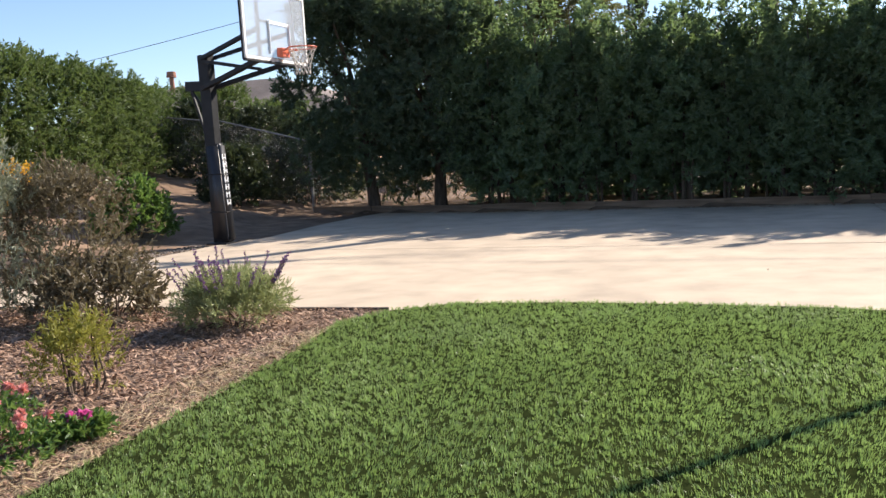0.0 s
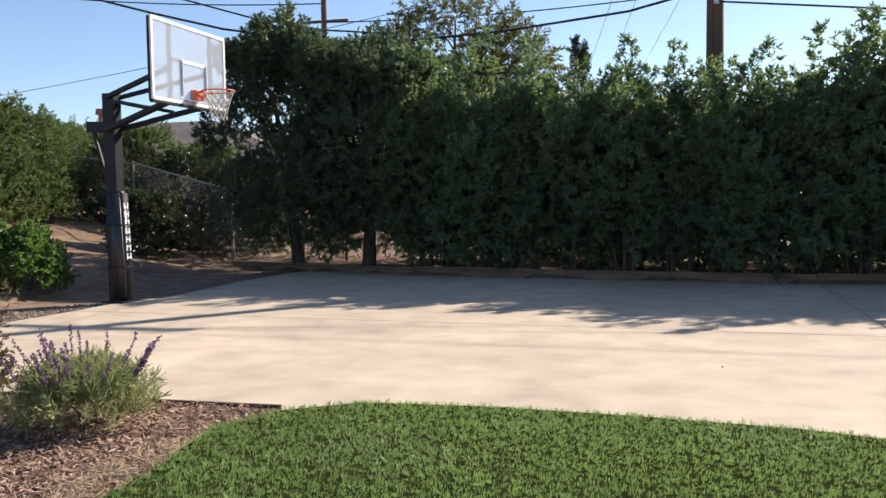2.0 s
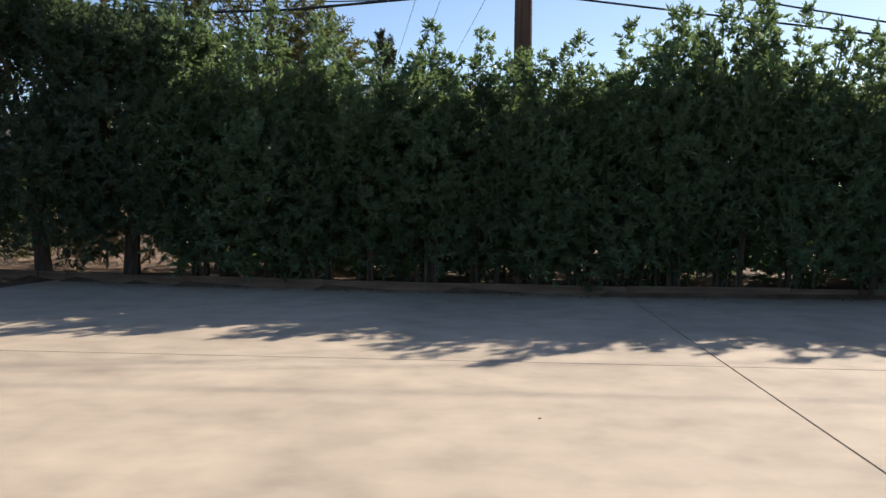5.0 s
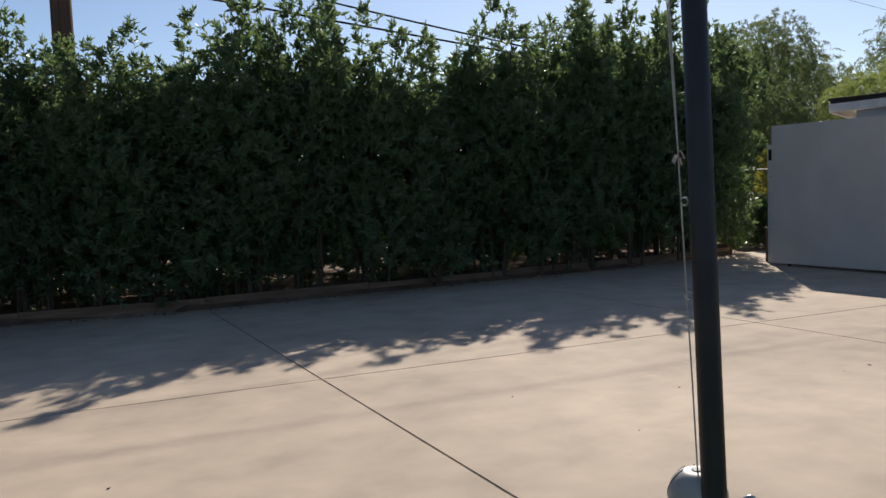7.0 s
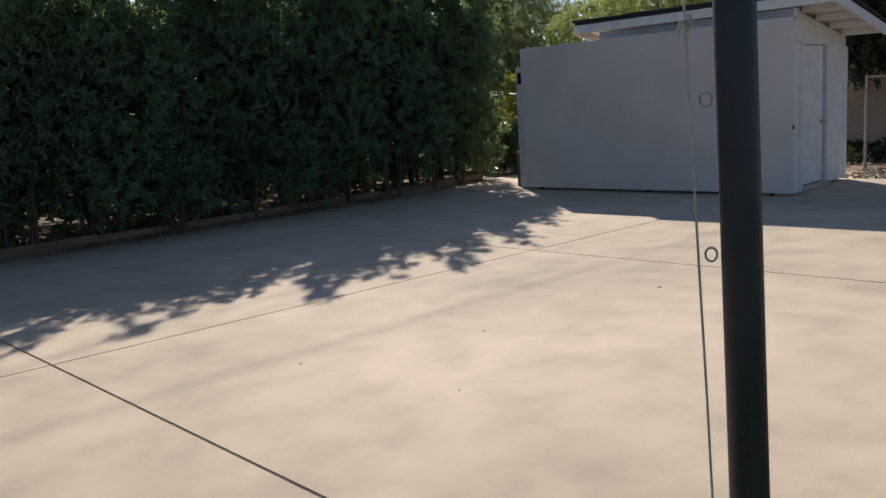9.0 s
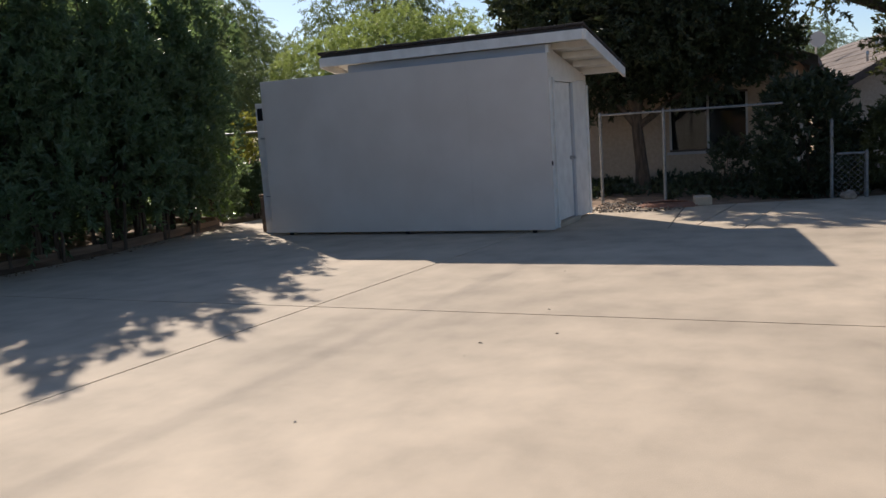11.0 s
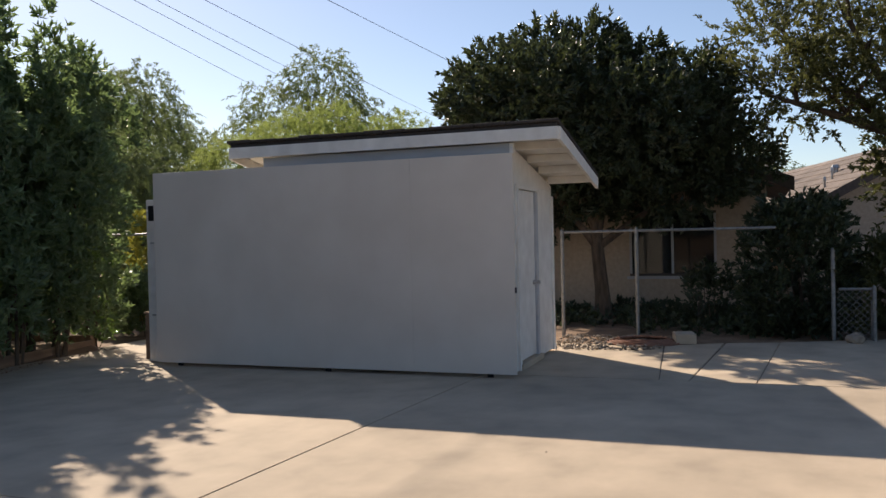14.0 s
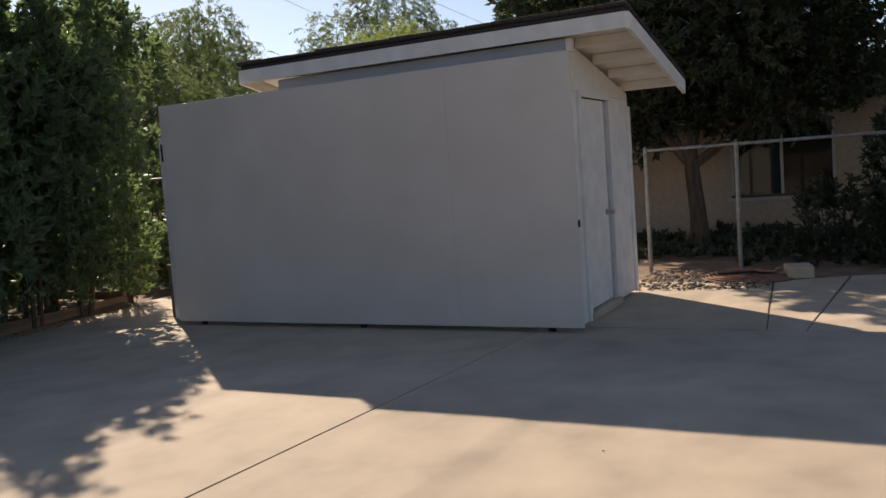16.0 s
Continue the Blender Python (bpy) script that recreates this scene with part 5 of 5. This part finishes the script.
for x, y, h, s in ((14.9, 21.6, 2.2, 66), (17.4, 21.2, 2.6, 67), (14.0, 23.3, 3.2, 68), (17.6, 17.6, 1.5, 69)):
    bush("gap_shrub", "dark feathery evergreen beyond the wire gate", (x, y, -0.05), 1.15, h, HEDGE_LEAF, 620, 16, 0.12, 0.05, s, spikes=12, spike=0.5, profile=lambda k: 1.0 - 0.6 * k)

for x, y, r, h, k in ((14.9, 18.0, 0.45, 0.85, 141), (15.5, 17.4, 0.45, 0.8, 142)):
    bush("gap_shrub", "dark shaded evergreen shrub at the wire gate", (x, y, 0.0), r, h, HEDGE_LEAF, 330, 16, 0.1, 0.042, k, spikes=8, spike=0.35)
rng = random.Random(23)
ivy = new("ground_ivy", canopy("ground_ivy", [((rng.uniform(16.5, 20.6), rng.uniform(3.5, 13.5), 0.0), (0.55, 0.55, rng.uniform(0.06, 0.16)), 26) for _ in range(95)], 12, 0.08, 0.05, TREE_LEAF, 52, 0.14, up=0.4))
tagged(ivy, "low dark ground cover between fence and house", "ivy", kind="stuff")

# ---- west bank: clipped hedge, bushes ----
cyp = []
for i in range(2):
    mesh = crown("crown", 2.9, 1.15, 0.08, 1150, 15, 0.09, 0.034, CYPRESS_LEAF, 91 + i, 1.0, 26, 0.22, 0.26, lambda k: 1.0 if k < 0.75 else 1.0 - 0.8 * (k - 0.75), 0.0, 0.5, 0.22)
    cyp.append(shrub("cypress_shrub", "dense clipped green cypress hedge on the bank", "shrub", (0, 0, 0), mesh, stems(2.6, 0.8, 5, i, 0.04, 0.2), BARK, "bank hedge"))
spots = [(-15.2, 12.6, 1.0), (-15.1, 14.1, 1.0), (-15.0, 15.6, 1.02), (-14.9, 17.0, 0.96), (-15.0, 18.4, 0.95), (-15.2, 19.8, 0.88), (-15.6, 21.0, 0.82),
         (-14.2, 23.2, 0.90), (-12.4, 23.6, 0.86), (-10.9, 23.2, 0.74), (-16.6, 23.0, 0.85)]
for i, (x, y, s) in enumerate(spots):
    m = pose(x, y, ground_z(x, y) - 0.05, 0, 0, rnd.uniform(0, 360)) @ Matrix.Diagonal((1, 1, s, 1))
    o = cyp[i] if i < 2 else copy_thing(cyp[i % 2], Matrix.Identity(4))
    o.matrix_basis = m
bush("bank_bush", "rounded grey-green shrub on the dirt bank", (-11.1, 18.9, ground_z(-11.1, 18.9)), 0.8, 1.32, TREE_LEAF, 600, 16, 0.085, 0.045, 101, spikes=4, lump=0.14)
bush("bank_bush", "glossy green rounded bush beside the hoop, its leaf colour lifted for sunlight", (-9.95, 13.6, ground_z(-9.95, 13.6)), 0.62, 0.86, GLOSSY_LEAF, 520, 16, 0.08, 0.042, 102, spikes=5, lump=0.16)
bush("bank_bush", "small orange-yellow flowering shrub on the bank", (-12.3, 13.3, ground_z(-12.3, 13.3)), 0.36, 0.7, GOLD, 160, 14, 0.06, 0.04, 103, spikes=3)
# Dark leaf colour holds the shade that falls behind the fence.
for x, y, h, k in ((-10.3, 21.5, 2.2, 107), (-12.0, 22.1, 2.3, 108), (-13.9, 22.3, 2.1, 109)):
    bush("bank_bush", "evergreen shrub behind the wire fence, shade put into its dark leaf colour", (x, y, ground_z(x, y)), 1.15, h, TREE_LEAF, 520, 16, 0.1, 0.042, k, spikes=10, spike=0.3)
bush("dry_bush", "dry tan weeds behind the wire fence", (-6.7, 21.0, 0.05), 1.1, 1.35, DRY_LEAF, 330, 14, 0.1, 0.02, 104, spikes=10, spike=0.35)
bush("dry_bush", "dry olive brush behind the wire fence", (-8.6, 22.0, 0.1), 1.3, 2.9, OAK_LEAF, 520, 15, 0.1, 0.04, 105, spikes=10, spike=0.35)
bush("dry_bush", "dry tan weeds behind the wire fence", (-3.4, 20.9, 0.05), 1.0, 1.1, DRY_LEAF, 260, 14, 0.1, 0.02, 106, spikes=10, spike=0.3)

# ---- planting bed ----
BED = [(-9.4, -4.0), (-3.0, -4.0), (-2.99, 6.2), (-3.1, 7.15), (-2.85, 7.66), (-2.9, 7.725), (-9.4, 7.745)]
bed = part("mulch_bed", prism(BED, -0.02, 0.012), MULCH_BASE)
tagged(bed, "planting bed covered in brown shredded bark mulch", "planting bed", kind="structure")
part("bed_edging", box(-9.4, -2.9, 7.732, 7.758, -0.05, 0.035, 0.004), DARK_TRIM, bed, "thin wooden edging strip")


def scatter(name, outline, count, size, mat, seed, z, lift=0.02, flat=0.25, box_area=None):
    """Small loose chips or stones: each a bent four-sided sliver with thickness."""
    rng = np.random.default_rng(seed)
    x0, x1, y0, y1 = box_area
    x, y = rng.uniform(x0, x1, count), rng.uniform(y0, y1, count)
    keep = inside(outline, x, y)
    x, y = x[keep], y[keep]
    n = len(x)
    zz = np.array([z(a, b) for a, b in zip(x, y)]) if callable(z) else np.full(n, z)
    c = np.stack([x, y, zz + rng.uniform(0.0, lift, n)], 1)
    ang = rng.uniform(0, math.tau, n)
    tilt = rng.normal(0, 0.35, n)
    u = np.stack([np.cos(ang) * np.cos(tilt), np.sin(ang) * np.cos(tilt), np.sin(tilt)], 1)
    w = unit(np.cross(u, np.array([0, 0, 1.0]) + rng.normal(size=(n, 3)) * 0.3))
    t = np.cross(w, u)
    L = size[0] * rng.uniform(0.4, 1.5, (n, 1))
    W = size[1] * rng.uniform(0.5, 1.5, (n, 1))
    T = size[1] * flat * rng.uniform(0.6, 1.4, (n, 1))
    v = np.stack([c - u * L, c + w * W, c + u * L, c - w * W, c + t * T + u * L * 0.2, c - t * T], 1).reshape(-1, 3)
    i = np.arange(n)[:, None] * 6
    tri = [(0, 1, 4), (1, 2, 4), (2, 3, 4), (3, 0, 4), (1, 0, 5), (2, 1, 5), (3, 2, 5), (0, 3, 5)]
    f = np.concatenate([i + np.array([q]) for q in tri], 1).reshape(-1, 3)
    return new(name, mesh_from_arrays(name, v, f, mat))


tagged(scatter("mulch", BED, 24000, (0.033, 0.009), CHIP, 5, 0.014, 0.03, 0.5, (-7.6, -2.95, 3.0, 7.72)), "loose shredded brown bark mulch pieces", "mulch", kind="stuff")
STRAW_STRIP = [(-3.5, 2.5), (-2.97, 2.5), (-2.97, 6.2), (-3.08, 7.0), (-3.3, 6.6), (-3.42, 5.0)]
tagged(scatter("straw", STRAW_STRIP, 6500, (0.05, 0.0025), STRAW, 6, 0.02, 0.03, 0.5, (-3.5, -2.9, 2.5, 7.1)), "dry straw-coloured grass clippings along the lawn edge", "straw", kind="stuff")
GRAVEL = [(-10.0, 9.0), (-8.45, 9.0), (-8.25, 10.9), (-8.05, 12.2), (-8.0, 13.2), (-8.5, 13.3), (-9.2, 11.6)]
tagged(scatter("gravel", GRAVEL, 5200, (0.022, 0.016), PEBBLE, 7, lambda a, b: ground_z(a, b) + 0.005, 0.012, 0.5, (-10, -7.9, 9, 13.4)), "small tan gravel stones along the court edge", "gravel", kind="stuff")
LITTER = [(x, y - 0.4) for x, y in KERB] + [(x, y - 0.03) for x, y in KERB[::-1]]
tagged(scatter("leaf_litter", LITTER, 9000, (0.026, 0.012), CHIP, 9, 0.008, 0.006, 0.2, (-9.3, 13.1, 16.6, 19.3)), "dry fallen leaves along the hedge edging", "leaf litter", kind="stuff")

bush("grey_bush", "tall silvery grey-green bush in the mulch bed", (-6.35, 6.7, 0.0), 0.7, 1.3, GREY_LEAF, 420, 17, 0.065, 0.013, 111, spikes=40, spike=0.55, twig=0.3, up=1.5, lump=0.4)
bush("brown_bush", "dense twiggy brown-green bush in the mulch bed", (-5.9, 7.4, 0.0), 0.66, 1.2, BROWN_LEAF, 430, 15, 0.058, 0.018, 112, spikes=26, spike=0.35, twig=0.24, up=0.9, lump=0.45)
bush("brown_bush", "low spreading leafy skirt of a brown bush", (-5.4, 7.2, 0.0), 0.5, 0.42, BROWN_LEAF, 160, 14, 0.07, 0.03, 113, spikes=6, spike=0.2, up=0.5)


def sage(place):
    """Arching sage: a leafy mound with purple flower spikes that lean outward."""
    ob = bush("flowering_sage", "silvery green sage bush with purple flower spikes", place, 0.43, 0.33, SAGE_LEAF, 290, 17, 0.075, 0.009, 121, spikes=26, spike=0.14, twig=0.17, up=1.1, lump=0.3)
    rng = np.random.default_rng(7)
    for i in range(30):
        a = rng.uniform(0, math.tau)
        r = rng.uniform(0.12, 0.5)
        foot = Vector((math.cos(a) * r * 0.7, math.sin(a) * r * 0.7, 0.2))
        lean = Vector((math.cos(a) * rng.uniform(0.1, 0.6), math.sin(a) * rng.uniform(0.1, 0.6), 1)).normalized()
        L = rng.uniform(0.32, 0.46)
        pts = [foot + lean * L * k / 5 + Vector((math.cos(a), math.sin(a), 0)) * 0.05 * (k / 5) ** 2 for k in range(6)]
        st = part("flower_stalk", tube(pts, [0.003] * 5 + [0.0015], 5), SAGE_LEAF, ob)
        n = 60
        t = rng.uniform(0.42, 1.0, n)
        p = np.array([list(foot + lean * L * k + Vector((math.cos(a), math.sin(a), 0)) * 0.05 * k * k) for k in t])
        w = rng.normal(size=(n, 3)) + np.array([0, 0, 0.5])
        f = new("flower_spike", leaves_mesh("flower_spike", p, w, 0.020, 0.015, PURPLE, rng))
        f.parent = st
        f["kind"] = "stuff"
    return ob


sage((-3.97, 7.0, 0.01))
bush("yellow_shrub", "small sparse yellow-green shrub in bark mulch", (-3.93, 5.17, 0.01), 0.25, 0.42, YELLOW_LEAF, 130, 13, 0.04, 0.012, 122, spikes=10, spike=0.12, twig=0.13, up=1.0)


def flowers(name, label, place, radius, height, seed, heads, petal):
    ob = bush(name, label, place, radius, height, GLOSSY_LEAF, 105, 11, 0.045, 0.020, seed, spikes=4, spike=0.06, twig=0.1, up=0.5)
    rng = np.random.default_rng(seed)
    for i in range(heads):
        a, r = rng.uniform(0, math.tau), radius * rng.uniform(0.2, 0.95)
        c = np.array([math.cos(a) * r, math.sin(a) * r, height * (1.05 - 0.5 * (r / radius) ** 2) + 0.10])
        d = unit(rng.normal(size=(26, 3)) + np.array([0, 0, 0.9]))
        f = new("blossom", leaves_mesh("blossom", c + d * 0.004, d, 0.03, 0.026, petal, rng, 0.5))
        f.parent = ob
        f["kind"] = "stuff"
    return ob


flowers("flower_bush", "low green bush with coral pink blossoms", (-3.5, 4.0, 0.01), 0.36, 0.10, 131, 11, CORAL)
flowers("flower_bush", "low green bush with coral blossoms", (-3.95, 4.35, 0.01), 0.34, 0.14, 132, 6, CORAL)
flowers("flower_bush", "small plant with a few magenta blossoms", (-3.27, 4.4, 0.01), 0.08, 0.05, 133, 3, PINK)

# ---- small things on the court ----
hose = thing("garden_hose", (15.2, 9.7, 0.0), 0, "coiled dull red garden hose on the ground", "hose")
pts = [Vector((0.42 * (1 - 0.1 * (k // 24)) * math.cos(k * math.tau / 24) * 1.0, 0.5 * (1 - 0.08 * (k // 24)) * math.sin(k * math.tau / 24), 0.016 + 0.012 * (k // 24) + 0.006 * math.sin(k))) for k in range(120)]
part("coil", tube(pts, 0.014, 8), BRICK_RED, hose, smooth=True)
RUBBLE = [(14.4, 9.4), (15.9, 9.3), (15.9, 10.9), (14.3, 10.9)]
tagged(scatter("rubble", RUBBLE, 600, (0.035, 0.026), PEBBLE, 12, 0.005, 0.02, 0.6, (14.2, 16, 9.2, 11)), "pale loose stones beside the shed", "gravel", kind="stuff")
block = part("concrete_block", box(-0.2, 0.2, -0.14, 0.14, 0, 0.14, 0.02), CONCRETE, None, m=pose(15.35, 9.15, 0.0, 0, 0, 12))
tagged(block, "broken pale concrete block at the court's edge", "block")
rock = bmesh.new()
bmesh.ops.create_icosphere(rock, subdivisions=2, radius=0.12)
for v in rock.verts:
    v.co *= 1 + 0.35 * noise.noise(v.co * 14)
    v.co.z *= 0.7
ob = part("rock", rock, PEBBLE, None, m=pose(15.7, 6.95, 0.06))
tagged(ob, "small pale rock by the fence", "rock")
rng = random.Random(3)
for x, y, s in ((6.15, 9.35, 0.035), (5.8, 9.32, 0.02), (7.25, 9.2, 0.03), (0.3, 9.82, 0.03), (9.0, 9.6, 0.02), (3.4, 9.0, 0.02), (4.4, 9.7, 0.025), (3.2, 10.2, 0.02), (6.5, 8.9, 0.03)):
    bm = bmesh.new()
    v = [bm.verts.new(p) for p in ((-s, 0, 0.004), (0, s * 0.45, 0.012), (s, 0.1 * s, 0.006), (0, -s * 0.4, 0.010), (0, 0, 0.001))]
    for face in ((0, 1, 3), (1, 2, 3), (0, 4, 1), (1, 4, 2), (2, 4, 3), (3, 4, 0)):
        bm.faces.new([v[i] for i in face])
    o = part("fallen_leaf", bm, DARK_TRIM, None, m=pose(x, y, 0.0, 0, 0, rng.uniform(0, 360)) @ Matrix.Scale(0.65, 4))
    tagged(o, "small dry brown leaf on the concrete", "leaf", "leaves on the court")

# far woods close the horizon
blobs = []
rng = random.Random(17)
for k in range(60):
    a = k / 60 * math.tau
    d = rng.uniform(75, 110)
    h = rng.uniform(3.5, 6.5)
    blobs.append(((math.cos(a) * d + 4, math.sin(a) * d + 10, h * 0.4), (7, 7, h * 0.6), 90))
woods = new("far_woods", canopy("far_woods", blobs, 8, 1.3, 0.8, OAK_LEAF, 77, 1.2))
tagged(woods, "far belt of hazy green trees round the place", "woods", kind="stuff")
